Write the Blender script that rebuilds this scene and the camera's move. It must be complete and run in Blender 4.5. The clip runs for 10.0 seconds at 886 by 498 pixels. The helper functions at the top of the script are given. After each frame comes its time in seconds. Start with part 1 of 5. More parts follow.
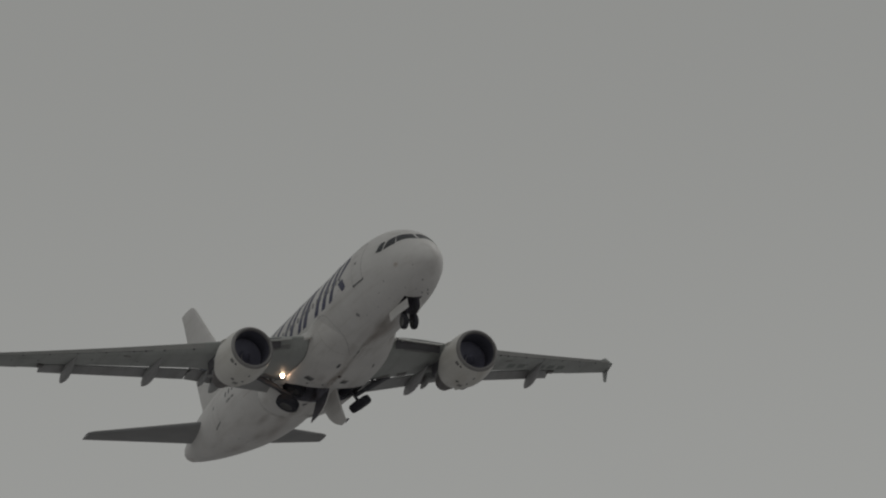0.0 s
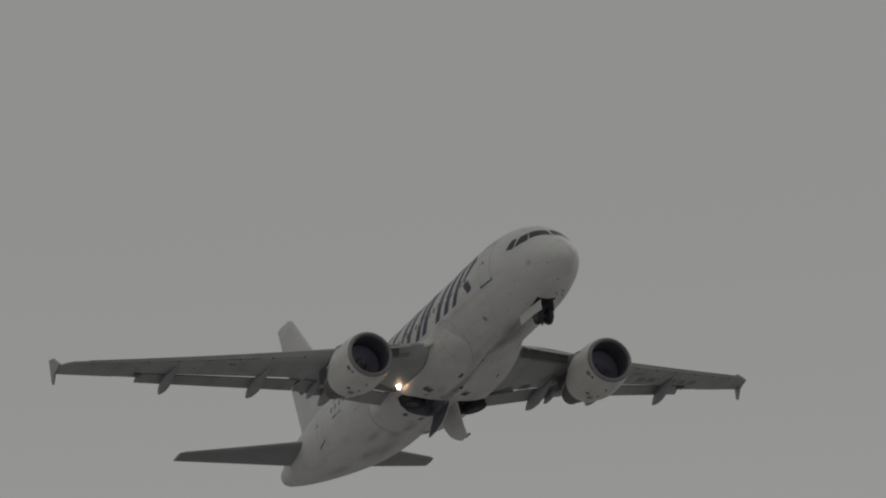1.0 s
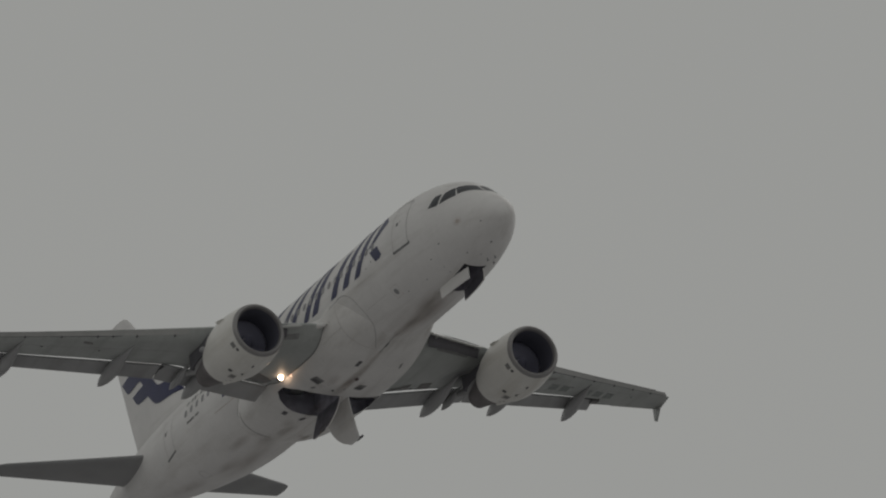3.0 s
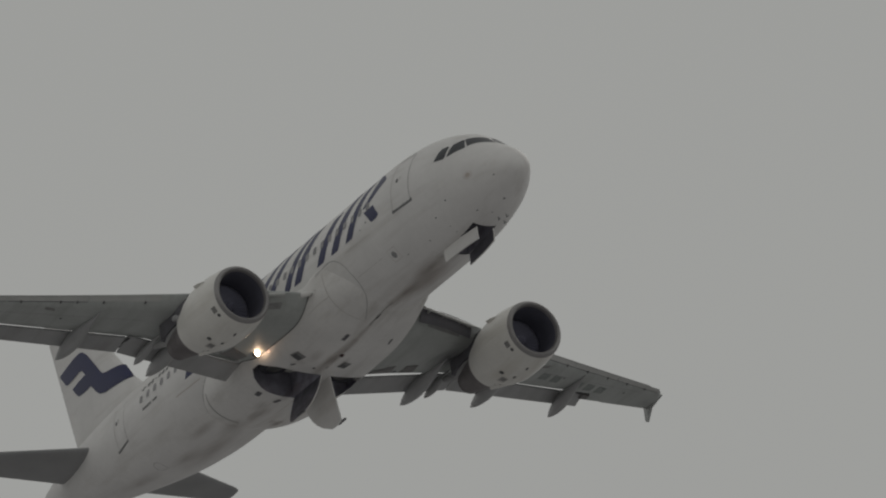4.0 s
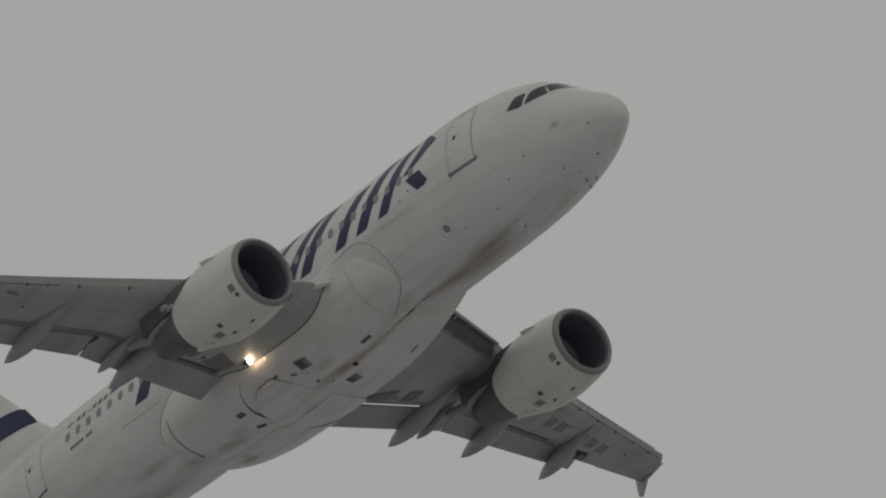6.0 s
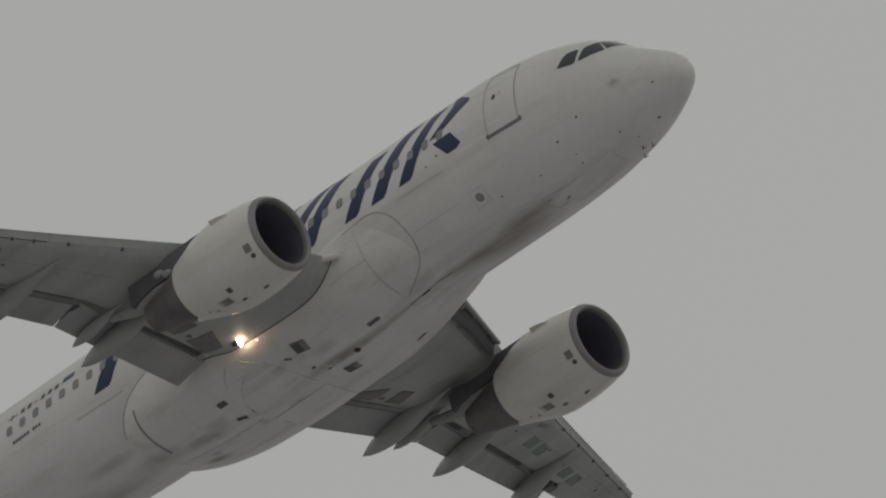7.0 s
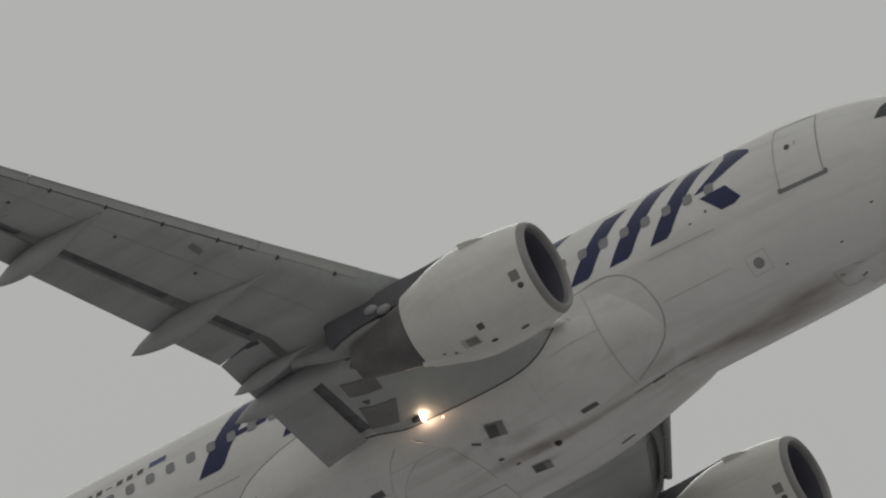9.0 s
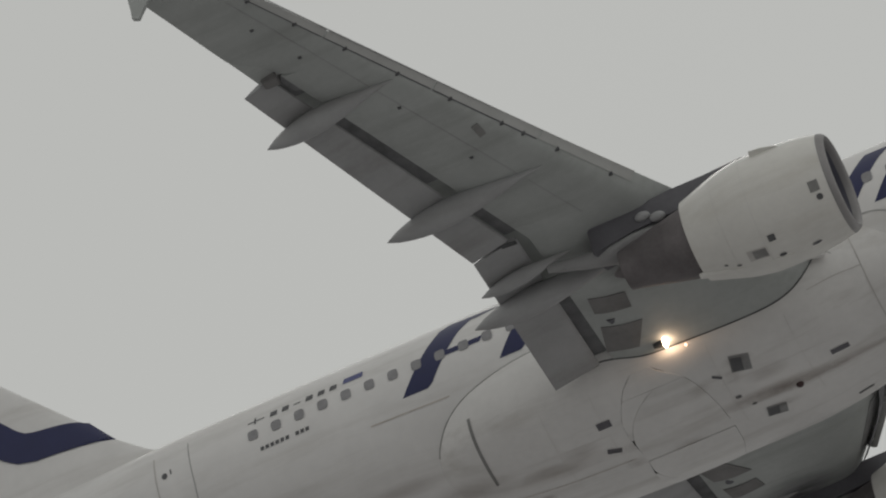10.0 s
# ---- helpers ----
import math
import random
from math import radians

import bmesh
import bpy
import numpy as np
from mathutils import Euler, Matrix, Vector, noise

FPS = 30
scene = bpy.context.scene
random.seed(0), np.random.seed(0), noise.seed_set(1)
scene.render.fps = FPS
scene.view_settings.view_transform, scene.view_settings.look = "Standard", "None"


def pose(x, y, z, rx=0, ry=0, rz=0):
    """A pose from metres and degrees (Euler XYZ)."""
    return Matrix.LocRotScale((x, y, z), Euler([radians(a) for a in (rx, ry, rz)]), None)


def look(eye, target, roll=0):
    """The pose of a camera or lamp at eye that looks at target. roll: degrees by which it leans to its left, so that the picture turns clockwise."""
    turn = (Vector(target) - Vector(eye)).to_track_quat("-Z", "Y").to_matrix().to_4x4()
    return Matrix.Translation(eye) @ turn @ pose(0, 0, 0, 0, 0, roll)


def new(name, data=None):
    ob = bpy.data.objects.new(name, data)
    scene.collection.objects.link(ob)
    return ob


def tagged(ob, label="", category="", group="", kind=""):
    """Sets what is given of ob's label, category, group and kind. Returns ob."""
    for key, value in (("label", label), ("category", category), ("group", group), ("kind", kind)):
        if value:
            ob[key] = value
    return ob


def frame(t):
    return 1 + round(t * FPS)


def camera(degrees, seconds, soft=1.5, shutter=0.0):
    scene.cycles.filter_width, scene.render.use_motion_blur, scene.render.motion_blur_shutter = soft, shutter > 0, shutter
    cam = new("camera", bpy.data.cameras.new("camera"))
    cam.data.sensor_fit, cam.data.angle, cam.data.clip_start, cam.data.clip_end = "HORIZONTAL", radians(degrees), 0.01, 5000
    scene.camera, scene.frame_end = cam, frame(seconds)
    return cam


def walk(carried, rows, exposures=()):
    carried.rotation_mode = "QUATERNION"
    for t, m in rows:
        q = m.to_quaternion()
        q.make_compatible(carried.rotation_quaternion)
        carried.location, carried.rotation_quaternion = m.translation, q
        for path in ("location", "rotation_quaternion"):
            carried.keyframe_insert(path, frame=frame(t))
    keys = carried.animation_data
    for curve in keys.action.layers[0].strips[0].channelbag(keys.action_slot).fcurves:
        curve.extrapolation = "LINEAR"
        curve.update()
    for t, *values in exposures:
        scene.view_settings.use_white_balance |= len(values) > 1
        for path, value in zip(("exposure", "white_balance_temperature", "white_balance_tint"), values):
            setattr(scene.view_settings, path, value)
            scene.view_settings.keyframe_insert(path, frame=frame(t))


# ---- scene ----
cam = camera(4.48969, 10.0, soft=2.1)

# the airliner's steady climbing attitude
PLANE_TURN = (1.4346, -12.8198, 0.0000)
CAM_ROWS = [
    (0, pose(0, 0, 1.7, 97.5599, 0.5768, 68.7813)),
    (0.1, pose(0, 0, 1.7, 97.6823, 0.5498, 68.6198)),
    (0.2, pose(0, 0, 1.7, 97.8031, 0.5205, 68.4772)),
    (0.3, pose(0, 0, 1.7, 97.9027, 0.4902, 68.3436)),
    (0.4, pose(0, 0, 1.7, 98.0268, 0.4619, 68.1972)),
    (0.5, pose(0, 0, 1.7, 98.1545, 0.4387, 68.0177)),
    (0.6, pose(0, 0, 1.7, 98.3380, 0.4649, 67.9132)),
    (0.7, pose(0, 0, 1.7, 98.5396, 0.4936, 67.7942)),
    (0.8, pose(0, 0, 1.7, 98.6495, 0.5125, 67.7427)),
    (0.9, pose(0, 0, 1.7, 98.6556, 0.5326, 67.6832)),
    (1, pose(0, 0, 1.7, 98.6626, 0.5566, 67.5988)),
    (1.1, pose(0, 0, 1.7, 98.7154, 0.4576, 67.5615)),
    (1.2, pose(0, 0, 1.7, 98.8572, 0.3643, 67.4868)),
    (1.3, pose(0, 0, 1.7, 99.0353, 0.2782, 67.3674)),
    (1.4, pose(0, 0, 1.7, 99.1934, 0.1918, 67.2514)),
    (1.5, pose(0, 0, 1.7, 99.2764, 0.1146, 67.0809)),
    (1.6, pose(0, 0, 1.7, 99.3351, -0.0036, 66.9086)),
    (1.7, pose(0, 0, 1.7, 99.4194, -0.0996, 66.6035)),
    (1.8, pose(0, 0, 1.7, 99.5566, -0.1778, 66.1967)),
    (1.9, pose(0, 0, 1.7, 99.7131, -0.2435, 65.7234)),
    (2, pose(0, 0, 1.7, 99.9214, -0.3082, 65.2523)),
    (2.1, pose(0, 0, 1.7, 100.0558, -0.2510, 64.8896)),
    (2.2, pose(0, 0, 1.7, 100.1632, -0.2133, 64.6423)),
    (2.3, pose(0, 0, 1.7, 100.2717, -0.1885, 64.4701)),
    (2.4, pose(0, 0, 1.7, 100.4564, -0.1615, 64.2874)),
    (2.5, pose(0, 0, 1.7, 100.6959, -0.1327, 64.0969)),
    (2.6, pose(0, 0, 1.7, 100.8884, -0.1893, 63.8798)),
    (2.7, pose(0, 0, 1.7, 101.0626, -0.2482, 63.6766)),
    (3.8, pose(0, 0, 1.7, 103.0957, -0.7318, 60.8659)),
    (3.9, pose(0, 0, 1.7, 103.3323, -0.7546, 60.4961)),
    (4, pose(0, 0, 1.7, 103.5521, -0.7517, 60.0246)),
    (4.1, pose(0, 0, 1.7, 103.7967, -0.7246, 59.5679)),
    (4.2, pose(0, 0, 1.7, 104.0821, -0.7192, 59.2084)),
    (4.3, pose(0, 0, 1.7, 104.3956, -0.7015, 58.8080)),
    (4.4, pose(0, 0, 1.7, 104.7220, -0.7018, 58.4845)),
    (4.5, pose(0, 0, 1.7, 105.0233, -0.6979, 58.1505)),
    (4.6, pose(0, 0, 1.7, 105.3268, -0.6316, 57.8628)),
    (4.7, pose(0, 0, 1.7, 105.5891, -0.5621, 57.5679)),
    (4.8, pose(0, 0, 1.7, 105.8026, -0.4844, 57.2478)),
    (4.9, pose(0, 0, 1.7, 105.9746, -0.3952, 56.8924)),
    (5, pose(0, 0, 1.7, 106.2074, -0.2995, 56.5202)),
    (5.1, pose(0, 0, 1.7, 106.4295, -0.2121, 56.1734)),
    (5.2, pose(0, 0, 1.7, 106.6259, -0.1050, 55.7643)),
    (5.3, pose(0, 0, 1.7, 106.8410, 0.0021, 55.3610)),
    (5.4, pose(0, 0, 1.7, 107.0574, 0.1167, 54.9389)),
    (5.5, pose(0, 0, 1.7, 107.3056, 0.2433, 54.4839)),
    (5.6, pose(0, 0, 1.7, 107.5622, 0.2305, 53.9675)),
    (5.7, pose(0, 0, 1.7, 107.8410, 0.2480, 53.3637)),
    (6.8, pose(0, 0, 1.7, 110.9962, 0.4519, 46.5948)),
    (6.9, pose(0, 0, 1.7, 111.3378, 0.2327, 45.9889)),
    (7, pose(0, 0, 1.7, 111.6918, 0.0291, 45.3516)),
    (7.1, pose(0, 0, 1.7, 111.8774, -0.0333, 44.7662)),
    (7.2, pose(0, 0, 1.7, 112.1757, -0.0676, 44.1204)),
    (7.3, pose(0, 0, 1.7, 112.6531, -0.1102, 43.5041)),
    (7.4, pose(0, 0, 1.7, 113.0832, -0.1308, 42.8454)),
    (7.5, pose(0, 0, 1.7, 113.5840, -0.1150, 42.1134)),
    (7.6, pose(0, 0, 1.7, 114.0757, -0.0418, 41.3747)),
    (7.7, pose(0, 0, 1.7, 114.5421, 0.0595, 40.5833)),
    (7.8, pose(0, 0, 1.7, 114.7791, 0.1853, 39.7504)),
    (7.9, pose(0, 0, 1.7, 115.0418, 0.3043, 38.9449)),
    (8, pose(0, 0, 1.7, 115.4029, 0.4078, 38.1842)),
    (8.1, pose(0, 0, 1.7, 115.8626, 0.3766, 37.4567)),
    (8.2, pose(0, 0, 1.7, 116.3373, 0.3526, 36.7245)),
    (8.3, pose(0, 0, 1.7, 116.7238, 0.3283, 36.0028)),
    (8.4, pose(0, 0, 1.7, 117.0915, 0.3034, 35.2924)),
    (8.5, pose(0, 0, 1.7, 117.4189, 0.2885, 34.5724)),
    (8.6, pose(0, 0, 1.7, 117.7957, 0.1978, 33.8223)),
    (8.7, pose(0, 0, 1.7, 118.2924, 0.1166, 33.0626)),
    (8.8, pose(0, 0, 1.7, 118.7947, 0.0693, 32.2491)),
    (8.9, pose(0, 0, 1.7, 119.1465, 0.0392, 31.4155)),
    (9, pose(0, 0, 1.7, 119.4842, 0.0302, 30.5561)),
    (9.1, pose(0, 0, 1.7, 119.8009, -0.0088, 29.6856)),
    (9.2, pose(0, 0, 1.7, 120.1643, -0.0733, 28.8670)),
    (9.3, pose(0, 0, 1.7, 120.4923, -0.1053, 28.0005)),
    (9.5, pose(0, 0, 1.7, 121.1482, -0.1705, 26.2953)),
    (9.6, pose(0, 0, 1.7, 121.4497, -0.2194, 25.4333)),
    (9.7, pose(0, 0, 1.7, 121.7244, -0.2518, 24.5515)),
    (9.8, pose(0, 0, 1.7, 122.0968, -0.2341, 23.5980)),
    (10, pose(0, 0, 1.7, 122.9470, -0.1546, 21.6533)),
]
PLANE_ROWS = [
    (0, pose(-488.351, 189.780, 71.767, *PLANE_TURN)),
    (0.5, pose(-466.567, 190.094, 73.840, *PLANE_TURN)),
    (1, pose(-444.928, 190.044, 76.026, *PLANE_TURN)),
    (1.5, pose(-423.492, 189.213, 78.341, *PLANE_TURN)),
    (2, pose(-402.226, 187.585, 80.884, *PLANE_TURN)),
    (2.5, pose(-380.948, 185.691, 83.765, *PLANE_TURN)),
    (3.8, pose(-324.339, 183.978, 91.932, *PLANE_TURN)),
    (4, pose(-315.490, 183.654, 93.523, *PLANE_TURN)),
    (4.5, pose(-293.191, 182.793, 97.933, *PLANE_TURN)),
    (5, pose(-270.722, 183.187, 101.289, *PLANE_TURN)),
    (5.5, pose(-247.738, 185.043, 103.271, *PLANE_TURN)),
    (5.7, pose(-238.528, 185.736, 104.004, *PLANE_TURN)),
    (6.8, pose(-189.361, 187.081, 109.631, *PLANE_TURN)),
    (7, pose(-180.335, 186.969, 110.692, *PLANE_TURN)),
    (7.5, pose(-157.483, 186.207, 113.358, *PLANE_TURN)),
    (8, pose(-135.666, 185.731, 115.913, *PLANE_TURN)),
    (8.5, pose(-114.680, 185.094, 118.841, *PLANE_TURN)),
    (9, pose(-93.850, 184.043, 121.987, *PLANE_TURN)),
    (9.5, pose(-73.375, 182.865, 125.280, *PLANE_TURN)),
    (10, pose(-53.039, 182.030, 128.664, *PLANE_TURN)),
]
EXPOSURES = [(0, -1.08), (1, -1.05), (2, -0.88), (2.5, -0.91), (4, -0.76), (5, -0.72), (5.5, -0.63), (7, -0.58), (7.5, -0.47), (8.5, -0.43), (9.0, -0.385), (9.5, -0.3), (10, -0.26)]

walk(cam, CAM_ROWS, exposures=EXPOSURES)

# ---- sky, sun, ground light ----
world = bpy.data.worlds.new("overcast")
scene.world = world
world.use_nodes = True
wn, wl = world.node_tree.nodes, world.node_tree.links
sky = wn.new("ShaderNodeTexSky")
sky.sky_type, sky.sun_disc, sky.sun_elevation, sky.sun_rotation = "NISHITA", False, radians(54), radians(326)
sky.dust_density, sky.air_density = 4.0, 1.0
grey = wn.new("ShaderNodeHueSaturation")
grey.inputs["Saturation"].default_value = 0.05
grey.inputs["Value"].default_value = 0.012
cover = wn.new("ShaderNodeTexNoise")
cover.inputs["Scale"].default_value = 2.2
cover.inputs["Detail"].default_value = 4.0
cover.inputs["Roughness"].default_value = 0.45
wco = wn.new("ShaderNodeTexCoord")
wl.new(wco.outputs["Generated"], cover.inputs["Vector"])
cloud = wn.new("ShaderNodeValToRGB")
cloud.color_ramp.elements[0].position, cloud.color_ramp.elements[0].color = 0.3, (0.586, 0.592, 0.571, 1)
cloud.color_ramp.elements[1].position, cloud.color_ramp.elements[1].color = 0.7, (0.626, 0.632, 0.611, 1)
wl.new(cover.outputs["Fac"], cloud.inputs["Fac"])
layer = wn.new("ShaderNodeMixRGB")
layer.inputs["Fac"].default_value = 0.93
wl.new(sky.outputs["Color"], grey.inputs["Color"])
wl.new(grey.outputs["Color"], layer.inputs["Color1"])
wl.new(cloud.outputs["Color"], layer.inputs["Color2"])
# the cloud base thins and brightens towards the horizon
rise = wn.new("ShaderNodeSeparateXYZ")
wl.new(wco.outputs["Generated"], rise.inputs["Vector"])
glow = wn.new("ShaderNodeMapRange")
glow.interpolation_type = "SMOOTHSTEP"
glow.inputs["From Min"].default_value, glow.inputs["From Max"].default_value = 0.09, 0.16
glow.inputs["To Min"].default_value, glow.inputs["To Max"].default_value = 1.2, 1.0
wl.new(rise.outputs["Z"], glow.inputs["Value"])
lit = wn.new("ShaderNodeMixRGB")
lit.blend_type = "MULTIPLY"
lit.inputs["Fac"].default_value = 1.0
wl.new(layer.outputs["Color"], lit.inputs["Color1"])
wl.new(glow.outputs["Result"], lit.inputs["Color2"])
bg = wn["Background"]
bg.inputs["Strength"].default_value = 1.0
wl.new(lit.outputs["Color"], bg.inputs["Color"])
sun = new("sun", bpy.data.lights.new("sun", "SUN"))
sun.data.energy, sun.data.angle, sun.data.color = 0.5, radians(30), (1.0, 0.97, 0.93)
sun.matrix_world = look((-40, 60, 100), (40, -60, 0))


# ---- materials ----
def material(name, colour, rough=0.5, metal=0.0, vary=0.06, scale=1.2, stretch=(1, 1, 1), dirt=None, dirt_amount=0.0, bump=0.0, emit=0.0, fine=9.0, coat=0.0, spec=0.4):
    m = bpy.data.materials.new(name)
    m.use_nodes = True
    n, l = m.node_tree.nodes, m.node_tree.links
    b = n["Principled BSDF"]
    b.inputs["Roughness"].default_value, b.inputs["Metallic"].default_value = rough, metal
    b.inputs["Coat Weight"].default_value = coat
    b.inputs["Specular IOR Level"].default_value = spec
    co = n.new("ShaderNodeTexCoord")
    mp = n.new("ShaderNodeMapping")
    mp.inputs["Scale"].default_value = stretch
    l.new(co.outputs["Object"], mp.inputs["Vector"])
    big = n.new("ShaderNodeTexNoise")
    big.inputs["Scale"].default_value, big.inputs["Detail"].default_value = scale, 5
    small = n.new("ShaderNodeTexNoise")
    small.inputs["Scale"].default_value, small.inputs["Detail"].default_value = scale * fine, 3
    for q in (big, small):
        l.new(mp.outputs["Vector"], q.inputs["Vector"])
    both = n.new("ShaderNodeMath")
    both.operation = "MULTIPLY_ADD"
    both.inputs[1].default_value = 0.35
    l.new(small.outputs["Fac"], both.inputs[0])
    l.new(big.outputs["Fac"], both.inputs[2])
    ramp = n.new("ShaderNodeValToRGB")
    lo = [c * (1 - vary) for c in colour]
    hi = [min(1, c * (1 + vary)) for c in colour]
    ramp.color_ramp.elements[0].position, ramp.color_ramp.elements[0].color = 0.48, (*lo, 1)
    ramp.color_ramp.elements[1].position, ramp.color_ramp.elements[1].color = 0.88, (*hi, 1)
    l.new(both.outputs[0], ramp.inputs["Fac"])
    out = ramp.outputs["Color"]
    if dirt:
        dm = n.new("ShaderNodeMapping")
        dm.inputs["Scale"].default_value = (0.16, 1.5, 1.5)
        l.new(co.outputs["Object"], dm.inputs["Vector"])
        dn = n.new("ShaderNodeTexNoise")
        dn.inputs["Scale"].default_value, dn.inputs["Detail"].default_value, dn.inputs["Roughness"].default_value = 1.1, 6, 0.62
        l.new(dm.outputs["Vector"], dn.inputs["Vector"])
        dr = n.new("ShaderNodeValToRGB")
        dr.color_ramp.elements[0].position, dr.color_ramp.elements[0].color = 0.5, (0, 0, 0, 1)
        dr.color_ramp.elements[1].position, dr.color_ramp.elements[1].color = 0.78, (dirt_amount,) * 3 + (1,)
        l.new(dn.outputs["Fac"], dr.inputs["Fac"])
        mx = n.new("ShaderNodeMixRGB")
        l.new(dr.outputs["Color"], mx.inputs["Fac"])
        l.new(out, mx.inputs["Color1"])
        mx.inputs["Color2"].default_value = (*dirt, 1)
        out = mx.outputs["Color"]
    l.new(out, b.inputs["Base Color"])
    if bump:
        bp = n.new("ShaderNodeBump")
        bp.inputs["Strength"].default_value, bp.inputs["Distance"].default_value = bump, 0.02
        l.new(both.outputs[0], bp.inputs["Height"])
        l.new(bp.outputs["Normal"], b.inputs["Normal"])
    if emit:
        b.inputs["Emission Color"].default_value = (*colour, 1)
        b.inputs["Emission Strength"].default_value = emit
    return m


WHITE = material("white_paint", (0.735, 0.722, 0.712), 0.5, vary=0.05, scale=0.5, dirt=(0.34, 0.31, 0.27), dirt_amount=0.35, spec=0.2)
FAIRING = material("fairing_white", (0.712, 0.698, 0.684), 0.45, vary=0.06, scale=0.7, dirt=(0.32, 0.29, 0.25), dirt_amount=0.5)
COWL = material("cowl_white", (0.725, 0.71, 0.675), 0.4, vary=0.05, scale=0.9, dirt=(0.42, 0.38, 0.31), dirt_amount=0.38, spec=0.25, coat=0.2)
WING_GREY = material("wing_grey", (0.405, 0.42, 0.41), 0.5, vary=0.09, scale=0.8, dirt=(0.2, 0.2, 0.19), dirt_amount=0.45)
FLAP_GREY = material("flap_grey", (0.37, 0.37, 0.375), 0.5, vary=0.08, scale=1.1, dirt=(0.2, 0.19, 0.18), dirt_amount=0.5)
TAIL_GREY = material("tailplane_grey", (0.285, 0.285, 0.29), 0.5, vary=0.07, scale=0.8)
SLAT = material("slat_grey", (0.42, 0.42, 0.41), 0.42, vary=0.06, scale=1.5)
LIP = material("inlet_metal", (0.30, 0.29, 0.29), 0.5, metal=0.55, vary=0.08, scale=2)
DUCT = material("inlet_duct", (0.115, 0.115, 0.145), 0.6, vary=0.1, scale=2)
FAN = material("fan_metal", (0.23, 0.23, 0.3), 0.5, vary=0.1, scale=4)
# dark blue puts the shade behind the fan blades into the disc's colour
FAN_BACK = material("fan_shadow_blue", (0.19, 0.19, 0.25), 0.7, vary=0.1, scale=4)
CORE = material("core_metal", (0.17, 0.155, 0.158), 0.55, metal=0.35, vary=0.2, scale=1.6)
DARK = material("dark_gap", (0.085, 0.085, 0.088), 0.85, vary=0.2, scale=3)
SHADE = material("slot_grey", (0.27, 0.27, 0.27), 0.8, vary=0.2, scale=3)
COVE_SHADE = material("cove_shade", (0.225, 0.225, 0.232), 0.8, vary=0.2, scale=3)
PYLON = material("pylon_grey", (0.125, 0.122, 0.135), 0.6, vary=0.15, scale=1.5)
BAY = material("bay_dark", (0.36, 0.352, 0.41), 0.8, vary=0.25, scale=3)
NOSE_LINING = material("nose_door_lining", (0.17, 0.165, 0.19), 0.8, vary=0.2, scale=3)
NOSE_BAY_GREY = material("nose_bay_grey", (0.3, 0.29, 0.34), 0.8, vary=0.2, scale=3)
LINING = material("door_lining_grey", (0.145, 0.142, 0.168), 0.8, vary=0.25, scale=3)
PINK_RING = material("pink_ring", (0.68, 0.65, 0.635), 0.6, vary=0.1, scale=5)
PALE_RING = material("pale_ring", (0.64, 0.615, 0.6), 0.6, vary=0.08, scale=4)
BLUE = material("livery_blue", (0.018, 0.022, 0.085), 0.4, vary=0.08, scale=1.5)
GLASS = material("cockpit_glass", (0.095, 0.098, 0.105), 0.35, vary=0.1, scale=2, spec=0.06)
PANE = material("cabin_pane", (0.26, 0.255, 0.265), 0.25, vary=0.1, scale=6)
LINE = material("panel_seam", (0.4, 0.395, 0.39), 0.7, vary=0.15, scale=3)
HAIR = material("hairline_seam", (0.655, 0.638, 0.62), 0.6, vary=0.1, scale=3)
FAINT = material("faint_seam", (0.53, 0.51, 0.49), 0.6, vary=0.1, scale=3)
SILL = material("door_sill", (0.2, 0.2, 0.205), 0.5, metal=0.3, vary=0.15, scale=4)
TYRE = material("tyre_rubber", (0.04, 0.04, 0.05), 0.8, vary=0.2, scale=6)
HUB = material("hub_metal", (0.11, 0.11, 0.11), 0.45, metal=0.5, vary=0.1, scale=6)
STRUT = material("strut_metal", (0.13, 0.13, 0.145), 0.6, metal=0.2, vary=0.12, scale=5)
MARK = material("marking_dark", (0.11, 0.11, 0.115), 0.6, vary=0.12, scale=4)
VENT = material("vent_grey", (0.25, 0.246, 0.24), 0.6, vary=0.15, scale=4)
FAIRING_GREY = material("pylon_fairing_grey", (0.3, 0.298, 0.3), 0.5, vary=0.12, scale=1.5)
GEAR_PANEL = material("gear_panel_grey", (0.2, 0.193, 0.19), 0.6, vary=0.15, scale=2)
MARK_GREEN = material("marking_faded", (0.24, 0.26, 0.25), 0.6, vary=0.15, scale=4)
FLAG = material("flag_blue", (0.10, 0.11, 0.24), 0.5, vary=0.1, scale=6)
STAIN = material("warm_stain", (0.52, 0.47, 0.43), 0.6, vary=0.12, scale=6)
LAMP = material("landing_lamp_glow", (1.0, 0.7, 0.46), 0.3, vary=0.0, emit=44.0)
LAMP_GLINT = material("lamp_reflection", (1.0, 0.55, 0.36), 0.3, vary=0.0, emit=5.0)
BEACON = material("beacon_red", (0.055, 0.03, 0.03), 0.3, vary=0.1, scale=6)
GROUND = material("bounce_ground", (0.365, 0.36, 0.365), 0.9, vary=0.25, scale=0.02, fine=12)


